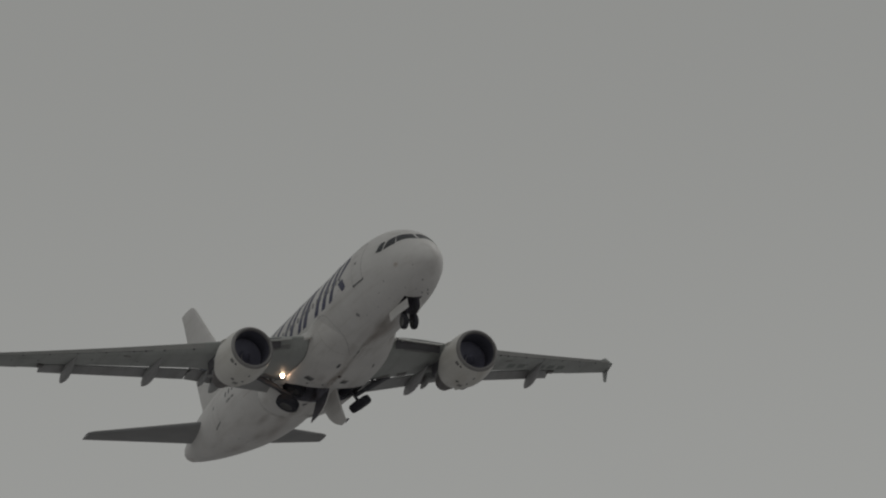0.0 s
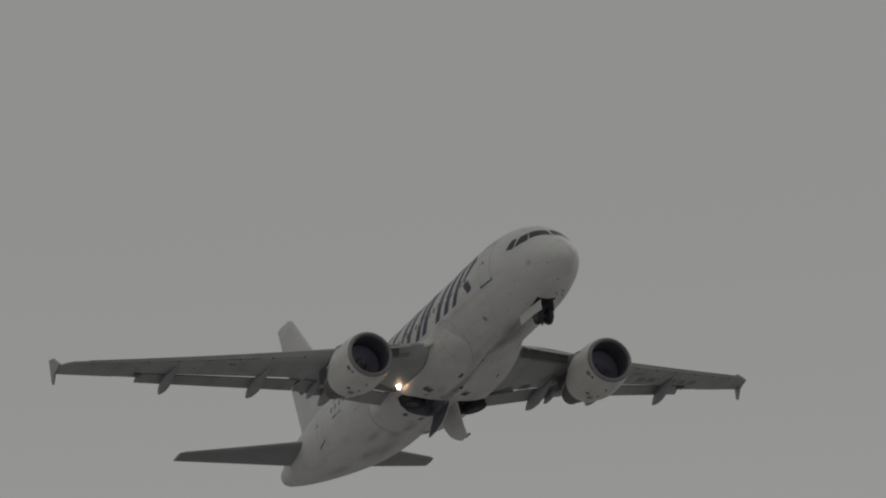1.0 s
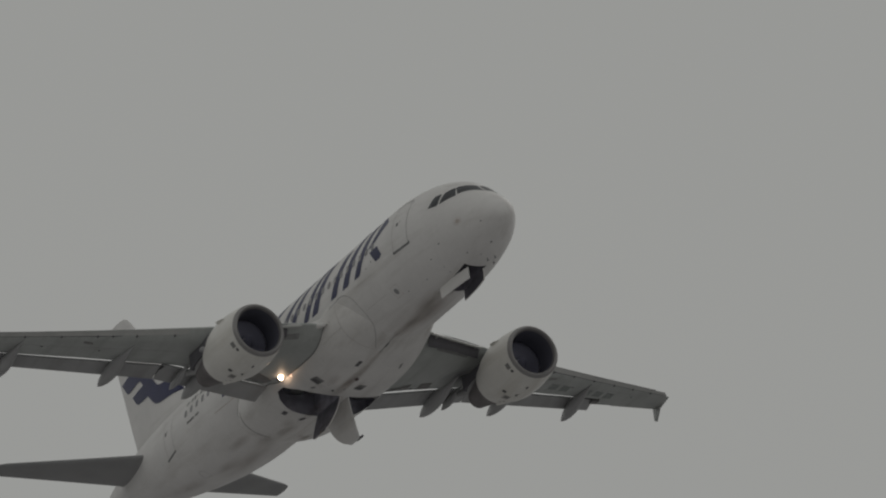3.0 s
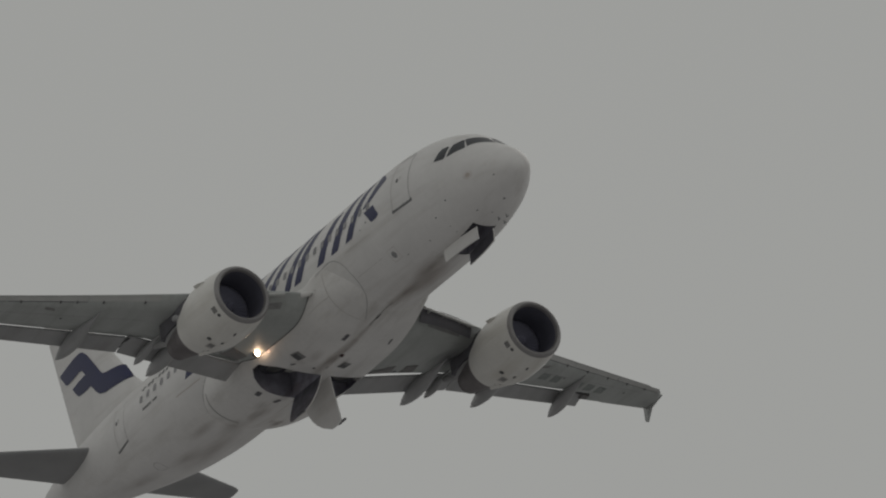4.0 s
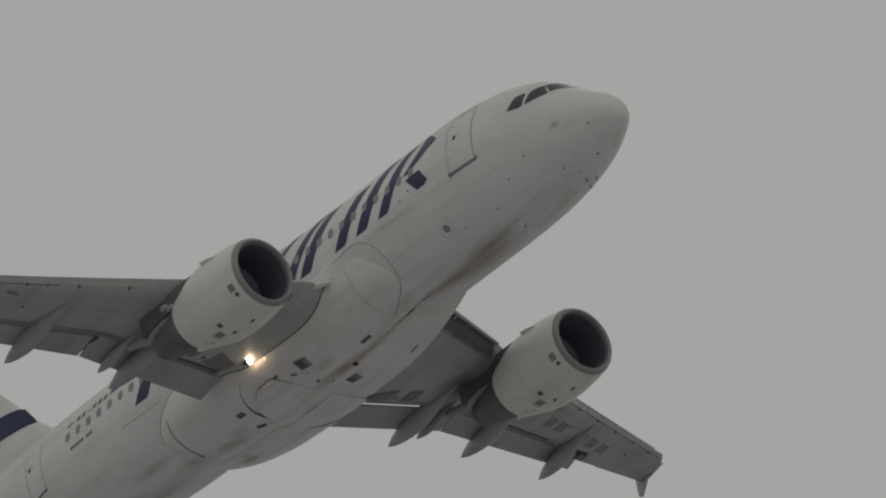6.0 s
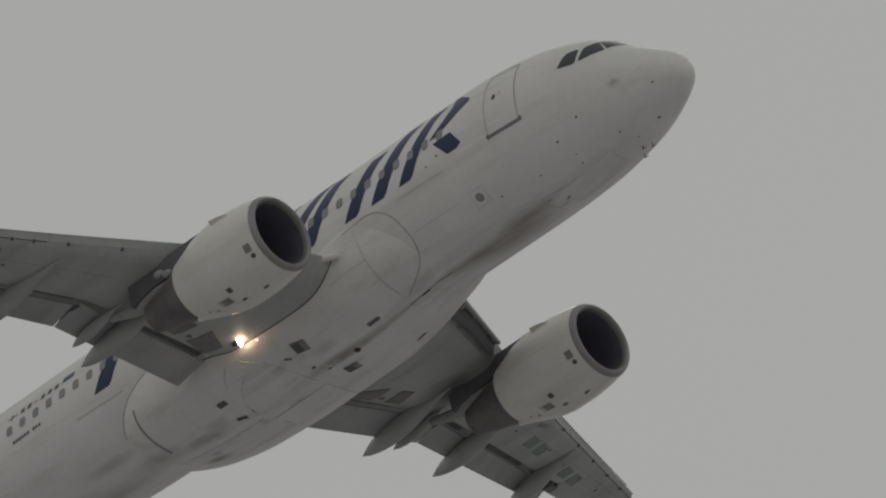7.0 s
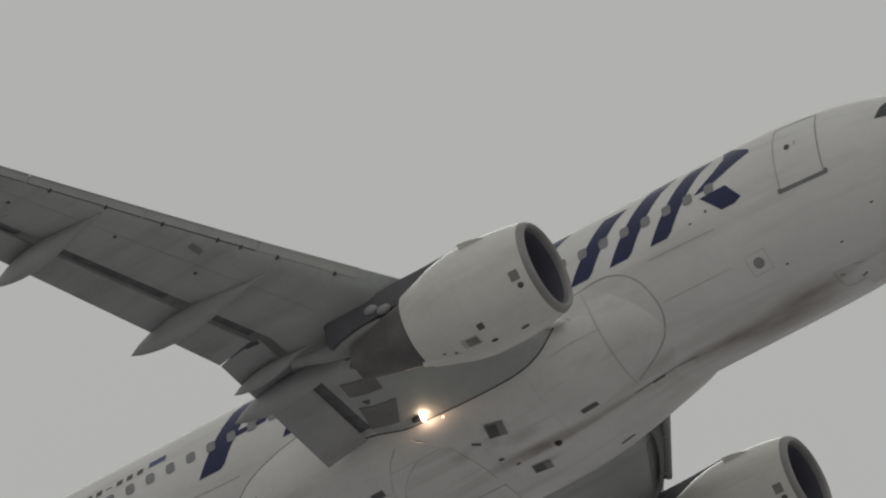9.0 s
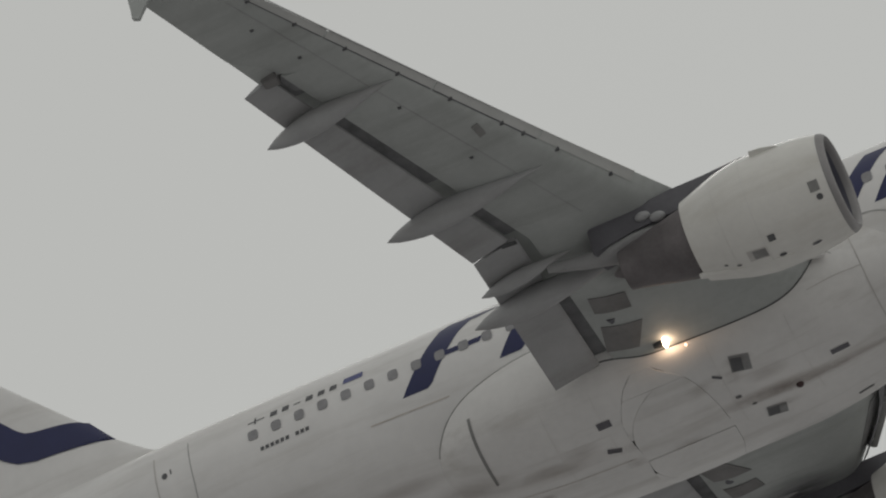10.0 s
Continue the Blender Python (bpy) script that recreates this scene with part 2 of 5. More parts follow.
# ---- mesh helpers ----
def part(name, bm, mat, parent=None, label="", smooth=True, origin=None):
    """Links a bmesh as one mesh object under a thing or part; origin moves its pivot there."""
    if origin is not None:
        bmesh.ops.translate(bm, verts=bm.verts, vec=-Vector(origin))
    bmesh.ops.recalc_face_normals(bm, faces=bm.faces)
    me = bpy.data.meshes.new(name)
    bm.to_mesh(me)
    bm.free()
    me.materials.append(mat)
    if smooth:
        me.polygons.foreach_set("use_smooth", [True] * len(me.polygons))
        me.set_sharp_from_angle(angle=radians(38))
    ob = new(name, me)
    if parent is not None:
        ob.parent = parent
    if origin is not None:
        ob.location = origin
    if label:
        tagged(ob, label)
    return ob


def loft(rings, closed=True, caps=True, bm=None):
    bm = bm or bmesh.new()
    vs = [[bm.verts.new(p) for p in r] for r in rings]
    n = len(rings[0])
    for a, b in zip(vs, vs[1:]):
        for i in range(n if closed else n - 1):
            j = (i + 1) % n
            bm.faces.new((a[i], a[j], b[j], b[i]))
    if caps and closed:
        bm.faces.new(vs[0])
        bm.faces.new(vs[-1][::-1])
    return bm


def box(lo, hi, bm=None, bevel=0.0):
    bm = bm or bmesh.new()
    x0, y0, z0 = lo
    x1, y1, z1 = hi
    v = [bm.verts.new(p) for p in ((x0, y0, z0), (x1, y0, z0), (x1, y1, z0), (x0, y1, z0), (x0, y0, z1), (x1, y0, z1), (x1, y1, z1), (x0, y1, z1))]
    for f in ((0, 1, 2, 3), (4, 5, 6, 7), (0, 1, 5, 4), (1, 2, 6, 5), (2, 3, 7, 6), (3, 0, 4, 7)):
        bm.faces.new([v[i] for i in f])
    if bevel:
        bmesh.ops.bevel(bm, geom=bm.edges[:], offset=bevel, segments=2, affect="EDGES")
    return bm


def tube(a, b, ra, rb=None, n=14, bm=None):
    a, b = Vector(a), Vector(b)
    rb = ra if rb is None else rb
    d = (b - a).normalized()
    u = d.orthogonal().normalized()
    w = d.cross(u)
    ring = lambda c, r: [c + r * (math.cos(2 * math.pi * k / n) * u + math.sin(2 * math.pi * k / n) * w) for k in range(n)]
    return loft([ring(a, ra), ring(b, rb)], bm=bm)


def lathe(profile, centre, n=48, closed_ends=False, bm=None):
    """Turns (s, r) pairs round an axis along the airframe at centre (y, z)."""
    rings = [[(-s, centre[0] + r * math.cos(2 * math.pi * k / n), centre[1] + r * math.sin(2 * math.pi * k / n)) for k in range(n)] for s, r in profile]
    return loft(rings, caps=closed_ends, bm=bm)


def smooth_table(xs, ys):
    """A monotone cubic through a table."""
    xs, ys = np.array(xs, float), np.array(ys, float)
    h, d = np.diff(xs), np.diff(ys) / np.diff(xs)
    m = np.zeros_like(ys)
    m[0], m[-1] = d[0], d[-1]
    for i in range(1, len(xs) - 1):
        if d[i - 1] * d[i] > 0:
            w1, w2 = 2 * h[i] + h[i - 1], h[i] + 2 * h[i - 1]
            m[i] = (w1 + w2) / (w1 / d[i - 1] + w2 / d[i])

    def f(x):
        i = int(np.clip(np.searchsorted(xs, x) - 1, 0, len(h) - 1))
        t = float(np.clip((x - xs[i]) / h[i], 0, 1))
        return float((1 + 2 * t) * (1 - t) ** 2 * ys[i] + t * (1 - t) ** 2 * h[i] * m[i] + t * t * (3 - 2 * t) * ys[i + 1] + t * t * (t - 1) * h[i] * m[i + 1])
    return f


# ---- the airframe: x forward from the nose tip (s runs aft), y to port, z up ----
FUS_S = (0.32, 0.36, 0.47, 0.67, 1.0, 1.35, 1.75, 2.15, 2.6, 3.2, 4.0, 5.0, 6.2, 10, 19.5, 21.5, 23.5, 25.5, 27.5, 29.5, 31.5, 33.0, 33.7, 33.84)
fus_top = smooth_table(FUS_S, (-0.68, -0.48, -0.28, -0.07, 0.165, 0.39, 0.67, 1.00, 1.32, 1.58, 1.82, 1.98, 2.07, 2.07, 2.07, 2.065, 2.055, 2.03, 1.98, 1.88, 1.72, 1.46, 1.28, 1.15))
fus_bot = smooth_table(FUS_S, (-0.68, -0.85, -1.0, -1.14, -1.30, -1.44, -1.57, -1.69, -1.79, -1.89, -1.99, -2.045, -2.07, -2.07, -2.07, -2.03, -1.86, -1.55, -1.14, -0.68, -0.16, 0.30, 0.58, 0.75))
fus_hw = smooth_table(FUS_S, (0.0, 0.19, 0.37, 0.56, 0.78, 0.98, 1.18, 1.35, 1.50, 1.65, 1.81, 1.92, 1.975, 1.975, 1.975, 1.965, 1.90, 1.77, 1.56, 1.27, 0.88, 0.52, 0.32, 0.18))
fus_mid = smooth_table((0.32, 1, 3, 6, 21, 27, 33.84), (-0.68, -0.55, -0.2, 0.0, 0.0, 0.35, 0.98))


def fus_ring(s, n=64, grow=0.0):
    t, b, w, c = fus_top(s), fus_bot(s), fus_hw(s), fus_mid(s)
    out = []
    for k in range(n):
        a = 2 * math.pi * k / n
        ca, sa = math.cos(a), math.sin(a)
        out.append((-s, (w + grow) * ca, c + ((t - c) if sa > 0 else (c - b)) * sa + grow * sa))
    return out


def skin(s, z, side=-1, lift=0.006):
    """The point of the fuselage's side at that station and height."""
    t, b, w, c = fus_top(s), fus_bot(s), fus_hw(s), fus_mid(s)
    h = (t - c) if z > c else (c - b)
    q = max(-0.999, min(0.999, (z - c) / h))
    n = Vector((0, math.sqrt(1 - q * q) / w, q / h)).normalized()
    return Vector((-s, side * (w * math.sqrt(1 - q * q) + lift * n.y), z + lift * n.z))


# ground out of view, pale to bounce light onto the aircraft's underside
def ground_sheet():
    bm = bmesh.new()
    bmesh.ops.create_circle(bm, cap_ends=True, radius=4800, segments=96)
    return tagged(part("ground", bm, GROUND, smooth=False), "unseen pale ground sheet reaching the horizon, for bounce light", "ground", kind="structure")


ground_sheet()
airliner = tagged(new("airliner"), "white twin-engine jet airliner with dark blue livery, climbing", "aircraft")


# wheel bays: stations from, to and sides from, to
NOSE_BAY = (3.03, 4.95, -0.45, 0.45)
MAIN_BAYS = ((14.2, 16.25, -2.05, -0.15), (14.2, 16.25, 0.15, 2.05))


def opening(bm, bay):
    """Cuts a rectangular opening, seen from below, into a skin."""
    s0, s1, y0, y1 = bay
    for co, no in (((-s0, 0, 0), (1, 0, 0)), ((-s1, 0, 0), (1, 0, 0)), ((0, y0, 0), (0, 1, 0)), ((0, y1, 0), (0, 1, 0))):
        near = [f for f in bm.faces if f.calc_center_median().z < -0.9 and any(-s1 - 3.2 < v.co.x < -s0 + 3.2 for v in f.verts)]
        geom = list({v for f in near for v in f.verts}) + list({e for f in near for e in f.edges}) + near
        bmesh.ops.bisect_plane(bm, geom=geom, plane_co=co, plane_no=no, dist=1e-5)
    gone = []
    for f in bm.faces:
        c = f.calc_center_median()
        if c.z < -0.9 and -s1 < c.x < -s0 and y0 < c.y < y1:
            gone.append(f)
    bmesh.ops.delete(bm, geom=gone, context="FACES")


def build_fuselage():
    st = [0.322, 0.33, 0.35, 0.39, 0.45, 0.53, 0.64, 0.77, 0.9, 1.1, 1.35, 1.6, 1.85, 2.1, 2.35, 2.6, 2.9, 3.2, 3.6, 4, 4.5, 5, 5.6, 6.2, 7, 8.5, 10, 13, 16, 19.5] + [20 + 0.5 * k for k in range(27)] + [33.4, 33.7, 33.8, 33.84]
    bm = loft([fus_ring(s) for s in st])
    opening(bm, NOSE_BAY)
    for bay in MAIN_BAYS:
        opening(bm, bay)
    return part("fuselage", bm, WHITE, airliner)


fuselage = build_fuselage()

belly_side = smooth_table((8.3, 8.7, 9.4, 10.3, 11.5, 13, 16, 17.5, 18.7, 19.5, 20.1, 20.5), (0.85, 1.2, 1.6, 1.86, 2.09, 2.24, 2.28, 2.22, 2.02, 1.75, 1.3, 0.7))
belly_h = smooth_table((8.3, 8.7, 9.4, 10.3, 11.5, 13, 16, 17.5, 18.7, 19.5, 20.1, 20.5), (0.52, 0.72, 0.91, 1.05, 1.2, 1.34, 1.36, 1.32, 1.2, 1.02, 0.8, 0.45))


def belly_fore(s):
    """1 at the front of the fairing, where its sides follow the fuselage, 0 from the wing root on."""
    return float(np.interp(s, (8.3, 10.0, 11.8), (1.0, 1.0, 0.0)))


def belly_w(s):
    return belly_side(s) * (1 + 0.045 * belly_fore(s))


def belly_mid(s):
    return -1.12 + 0.55 * belly_fore(s)


def belly_deep(s):
    return belly_h(s) + 0.55 * belly_fore(s)


def belly_ring(s, n=56, grow=0.0):
    w, h, e = belly_w(s) + grow, belly_deep(s) + grow, 2 / 2.5
    out = []
    for k in range(n):
        a = 2 * math.pi * k / n
        c, q = math.cos(a), math.sin(a)
        out.append((-s, w * math.copysign(abs(c) ** e, c), belly_mid(s) + h * math.copysign(abs(q) ** e, q)))
    return out


belly_bm = loft([belly_ring(8.3 + 12.2 * k / 60) for k in range(61)])
for bay in MAIN_BAYS:
    opening(belly_bm, bay)


door_fore = smooth_table((0, 0.3, 0.8, 1.0, 1.13, 1.22), (14.21, 14.23, 14.4, 14.58, 14.88, 15.15))
door_aft = smooth_table((0, 0.4, 0.65, 0.8, 0.92, 1.0, 1.13, 1.22), (16.12, 16.17, 16.16, 16.1, 16.02, 15.94, 15.8, 15.55))


def door_span(v):
    """Stations between which a main gear door lies, at the fraction v of its width."""
    v = max(0.0, min(v, 1.22))
    return door_fore(v), door_aft(v)


def leaf_aft(v):
    """The rounded rear edge of the big inner leaf."""
    return min(door_aft(v), 14.7 + 1.46 * math.sqrt(1 - (min(v, 1.0) / 1.06) ** 2.6))


def belly_low(s, y, lift=0.0):
    return Vector((-s, y, belly_mid(s) - (belly_deep(s) + lift) * (1 - (abs(y) / belly_w(s)) ** 2.5) ** 0.4))


belly = part("belly_fairing", belly_bm, FAIRING, airliner, "pale bulged wing-root belly fairing with grimy seams")

for side in (-1, 1):
    for fore in (True, False):
        bm = bmesh.new()
        grid = []
        for j in range(11):
            v = 1.234 * j / 10
            y = side * (0.15 + 1.55 * v)
            a, b = door_span(v)
            a, b = (14.2, a - 0.006) if fore else (b + 0.006, 16.25)
            grid.append([bm.verts.new(belly_low(a + (b - a) * i / 3, y)) for i in range(4)])
        for j in range(10):
            for i in range(3):
                bm.faces.new((grid[j][i], grid[j][i + 1], grid[j + 1][i + 1], grid[j + 1][i]))
        part("bay_surround", bm, FAIRING, belly)


# ---- wings ----
def flex(y):
    return -0.08 * math.sin(math.pi * min(1.0, max(0.0, (abs(y) - 2.25) / 14.3)))


def lower_z(y):
    return -1.62 + 0.15 * (abs(y) - 2.3)


def edge_z(y):
    return -0.95 + 0.107 * (abs(y) - 2.25) + flex(y)


wing_le = smooth_table((0.5, 1.9, 2.2, 2.5, 3.0, 5.75, 16.4), (11.2, 11.27, 11.31, 11.37, 11.52, 12.96, 18.38))
wing_te = lambda y: float(np.interp(y, (0.5, 6.2, 6.34, 13.18), (16.38, 16.44, 16.58, 18.86)))
clean_te = smooth_table((13.18, 16.6), (18.7, 19.84))
thick = smooth_table((0.5, 2.0, 6.35, 16.6), (0.95, 0.85, 0.5, 0.17))
sag = smooth_table((0.5, 2.3, 4.0, 6.5, 17), (0.08, 0.06, 0.04, 0.0, 0.0))


def under(y, u):
    """The height of the wing's lower surface at the chord fraction u."""
    drop = sag(y) * math.sin(math.pi * min(1.0, u ** 0.62)) ** 0.8 if u > 0 else 0
    k = 0.10 if y < 3.5 else 0.10 - 0.05 * min(1, (y - 3.5) / 3)
    q = max(0.0, min(1.0, (u - 0.72) / 0.22 if y < 6.3 else (u - 0.6) / 0.3))
    rise = (0.2 if y < 6.3 else 0.15) * q * q * (3 - 2 * q) if y < 13.2 else 0
    return lower_z(y) - drop + rise + (edge_z(y) - lower_z(y)) * math.exp(-((u / k) ** 1.15))


slot_lip = lambda y: float(np.interp(y, (0.5, 6.3, 13.18), (15.72, 15.83, 18.27)))


def section(y, side, le, te, t, blunt=0.05, cove=False, n=18):
    """A closed wing section, arched above; with a cove the lower skin ends ahead of the flap."""
    ch, up, dn = te - le, [], []
    lip = (slot_lip(y) - le) / ch if cove else 1.0
    for k in range(n + 1):
        u = 0.5 - 0.5 * math.cos(math.pi * k / n)
        arch = math.sqrt(u) * (1 - u) ** 0.9 * 2.0
        base = edge_z(y) * (1 - u) + (lower_z(y) + blunt) * u
        up.append((-(le + ch * u), side * y, base + t * 0.5 * arch))
        dn.append((-(le + ch * u * lip), side * y, under(y, u * lip)))
    if cove:
        dn += [(-(le + ch * lip), side * y, lower_z(y) + blunt - 0.05), (-te, side * y, lower_z(y) + blunt - 0.03)]
    return up + dn[:0:-1] if not cove else up + dn[::-1][:-1]


def build_wing(side):
    ys = [0.5, 1.2, 1.8, 2.2, 2.8, 3.4, 4.2, 5.0, 5.7, 6.35, 7.5, 9, 10.5, 12, 13.17]
    inner = [section(y, side, wing_le(y), wing_te(y), thick(y), 0.425 if y < 6.3 else 0.41, True) for y in ys]
    outer = [section(y, side, wing_le(y) + cut, clean_te(y), thick(y), 0.02) for y, cut in ((13.17, 0), (14.2, 0), (15.4, 0), (16.2, 0.02), (16.38, 0.12), (16.5, 0.32), (16.57, 0.6))]
    wing = part("wing", loft(outer, bm=loft(inner)), WING_GREY, airliner, "grey swept wing with part-extended flaps")

    def flap(y0, y1, gap, te, name="flap"):
        rr = []
        for k in range(7):
            y = y0 + (y1 - y0) * k / 6
            a, b = gap(y), te(y)
            z = lower_z(y)
            c = b - a
            pts = [(0, .13), (.03, .175), (.12, .195), (.35, .15), (.7, .04), (1, -.06), (1, -.075), (.7, -.02), (.35, .05), (.12, .085), (.03, .1)]
            rr.append([(-(a + c * u), side * y, z + v) for u, v in pts])
        return part(name, loft(rr), FLAP_GREY, wing)
    flap(2.28, 6.475, smooth_table((2.2, 6.4), (16.04, 16.08)), smooth_table((2.2, 6.4), (17.06, 17.06)))
    flap(6.52, 13.12, smooth_table((6.4, 13.2), (16.2, 18.54)), smooth_table((6.4, 13.2), (17.03, 19.13)))
    # dark sheets in the coves ahead of the flaps paint the cavity's shade
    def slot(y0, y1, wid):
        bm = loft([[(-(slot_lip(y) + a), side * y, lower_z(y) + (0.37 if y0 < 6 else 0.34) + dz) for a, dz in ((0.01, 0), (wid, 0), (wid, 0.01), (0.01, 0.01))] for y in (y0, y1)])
        part("flap_cove_shade", bm, COVE_SHADE, wing, smooth=False)
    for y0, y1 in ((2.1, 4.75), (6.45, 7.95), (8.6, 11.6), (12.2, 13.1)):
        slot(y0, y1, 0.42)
    # slats: a nose strip proud of the leading edge, with a dark gap behind it
    for y0, y1 in ((2.3 if side > 0 else 3.0, 5.15), (6.6, 8.75), (8.8, 11.2), (11.25, 13.7), (13.75, 16.2)):
        rr, gg = [], []
        for k in range(5):
            y = y0 + (y1 - y0) * k / 4
            le, z, ze = wing_le(y), lower_z(y), edge_z(y)
            ch = (wing_te(y) if y < 13.17 else clean_te(y)) - le
            d = 0.1
            t = thick(y)
            low = lambda q: under(y, q / ch)
            if y0 < 5:
                le = 11.07 + 0.532 * (y - 2.2)
                rr.append([(-(le + a), side * y, ze - 0.14 + b) for a, b in ((-0.2, 0.0), (-0.15, 0.06), (0.0, 0.14), (0.06, 0.13), (-0.02, 0.03), (-0.1, -0.03), (-0.17, -0.05))])
                continue
            rr.append([(-(le + a), side * y, b) for a, b in ((d, low(d) - 0.015), (0.5 * d, low(0.5 * d) - 0.02), (0.15 * d, low(0.15 * d) - 0.02), (-0.03, ze), (0.1, ze + 0.14 * t + 0.01), (0.3, ze + 0.3 * t + 0.01), (0.3, ze), (d * 0.8, low(d) + 0.02))])
            gg.append([(-(le + a), side * y, low(a) - 0.008 + dz) for a, dz in ((d + 0.002, 0), (d + 0.024, 0), (d + 0.024, 0.03), (d + 0.002, 0.03))])
        part("slat", loft(rr), SLAT, wing)
        # solid dark strip painted for the shade of the slat gap
        if y0 > 8:
            part("slat_gap_shade", loft(gg), PYLON, wing, smooth=False)
    # slat tracks
    for y in (7.06, 8.31, 9.1, 9.6, 10.79, 12.0, 13.2, 14.34, 15.4):
        s = wing_le(y) + 0.13
        z = under(y, 0.13 / ((wing_te(y) if y < 13.17 else clean_te(y)) - wing_le(y)))
        part("slat_track", box((-s - 0.05, side * y - 0.025, z - 0.035), (-s + 0.05, side * y + 0.025, z + 0.05), bevel=0.01), MARK, wing)
    for y in (2.65, 3.4, 3.6, 4.35, 4.85) if side > 0 else (3.4, 3.6, 4.35, 4.85):
        s, z = 11.07 + 0.532 * (y - 2.2), edge_z(y)
        part("slat_track", box((-s - 0.12, side * y - 0.03, z - 0.16), (-s + 0.1, side * y + 0.03, z - 0.09), bevel=0.01), SLAT, wing)
    # inner slat gap: dark sheet coloured as the shade of its recess
    bm = loft([[(-(wing_le(y) + a), side * y, edge_z(y) + b) for a, b in ((-0.04, -0.03), (0.1, -0.3), (0.22, -0.43), (0.22, -0.4), (0.1, -0.26), (-0.04, 0.0))] for y in ((2.35, 3.0, 3.6, 4.2, 4.72, 5.1) if side > 0 else (3.4, 4.0, 4.72, 5.1))])
    part("slat_gap_shade", bm, PYLON, wing, smooth=False)
    # flap track fairings
    for y, s0, s1, zt, r in ((5.03, 14.2, 17.72, -0.42, 0.23), (5.74, 15.2, 17.25, -0.36, 0.13), (8.22, 14.8, 18.24, -0.4, 0.22), (11.98, 16.4, 19.2, -0.56, 0.2)):
        rr = []
        for k in range(15):
            u = k / 14
            w = r * (math.sin(math.pi * u ** 1.45) ** 0.8 if 0 < u < 1 else 0) + 0.006
            droop = zt * u ** 1.7 * 0.72 - 0.05 * math.sin(math.pi * u)
            cz = lower_z(y) + droop
            rr.append([(-(s0 + (s1 - s0) * u), side * y + w * math.cos(a), cz + 1.35 * w * math.sin(a)) for a in [2 * math.pi * q / 14 for q in range(14)]])
        part("flap_fairing", loft(rr), FLAP_GREY, wing)
    # wingtip fence
    out = [(18.75, 0.0), (19.5, 0.55), (20.05, 0.66), (19.97, 0.1), (20.0, -0.5), (19.86, -0.57), (19.55, -0.12)]
    z0 = lower_z(16.7)
    bm = loft([[(-s, side * (16.56 + k * 0.09), z0 + 0.05 + z) for s, z in out] for k in (0, 1)])
    bmesh.ops.bevel(bm, geom=bm.edges[:], offset=0.02, segments=1, affect="EDGES")
    part("wingtip_fence", bm, WING_GREY, wing)
    return wing


wings = {side: build_wing(side) for side in (-1, 1)}


# ---- engines ----
COWL_S = (9.705, 9.88, 10.2, 10.8, 11.3, 11.8, 12.3, 12.75)
nac = smooth_table(COWL_S, (1.052, 1.09, 1.14, 1.19, 1.19, 1.125, 0.98, 0.84))


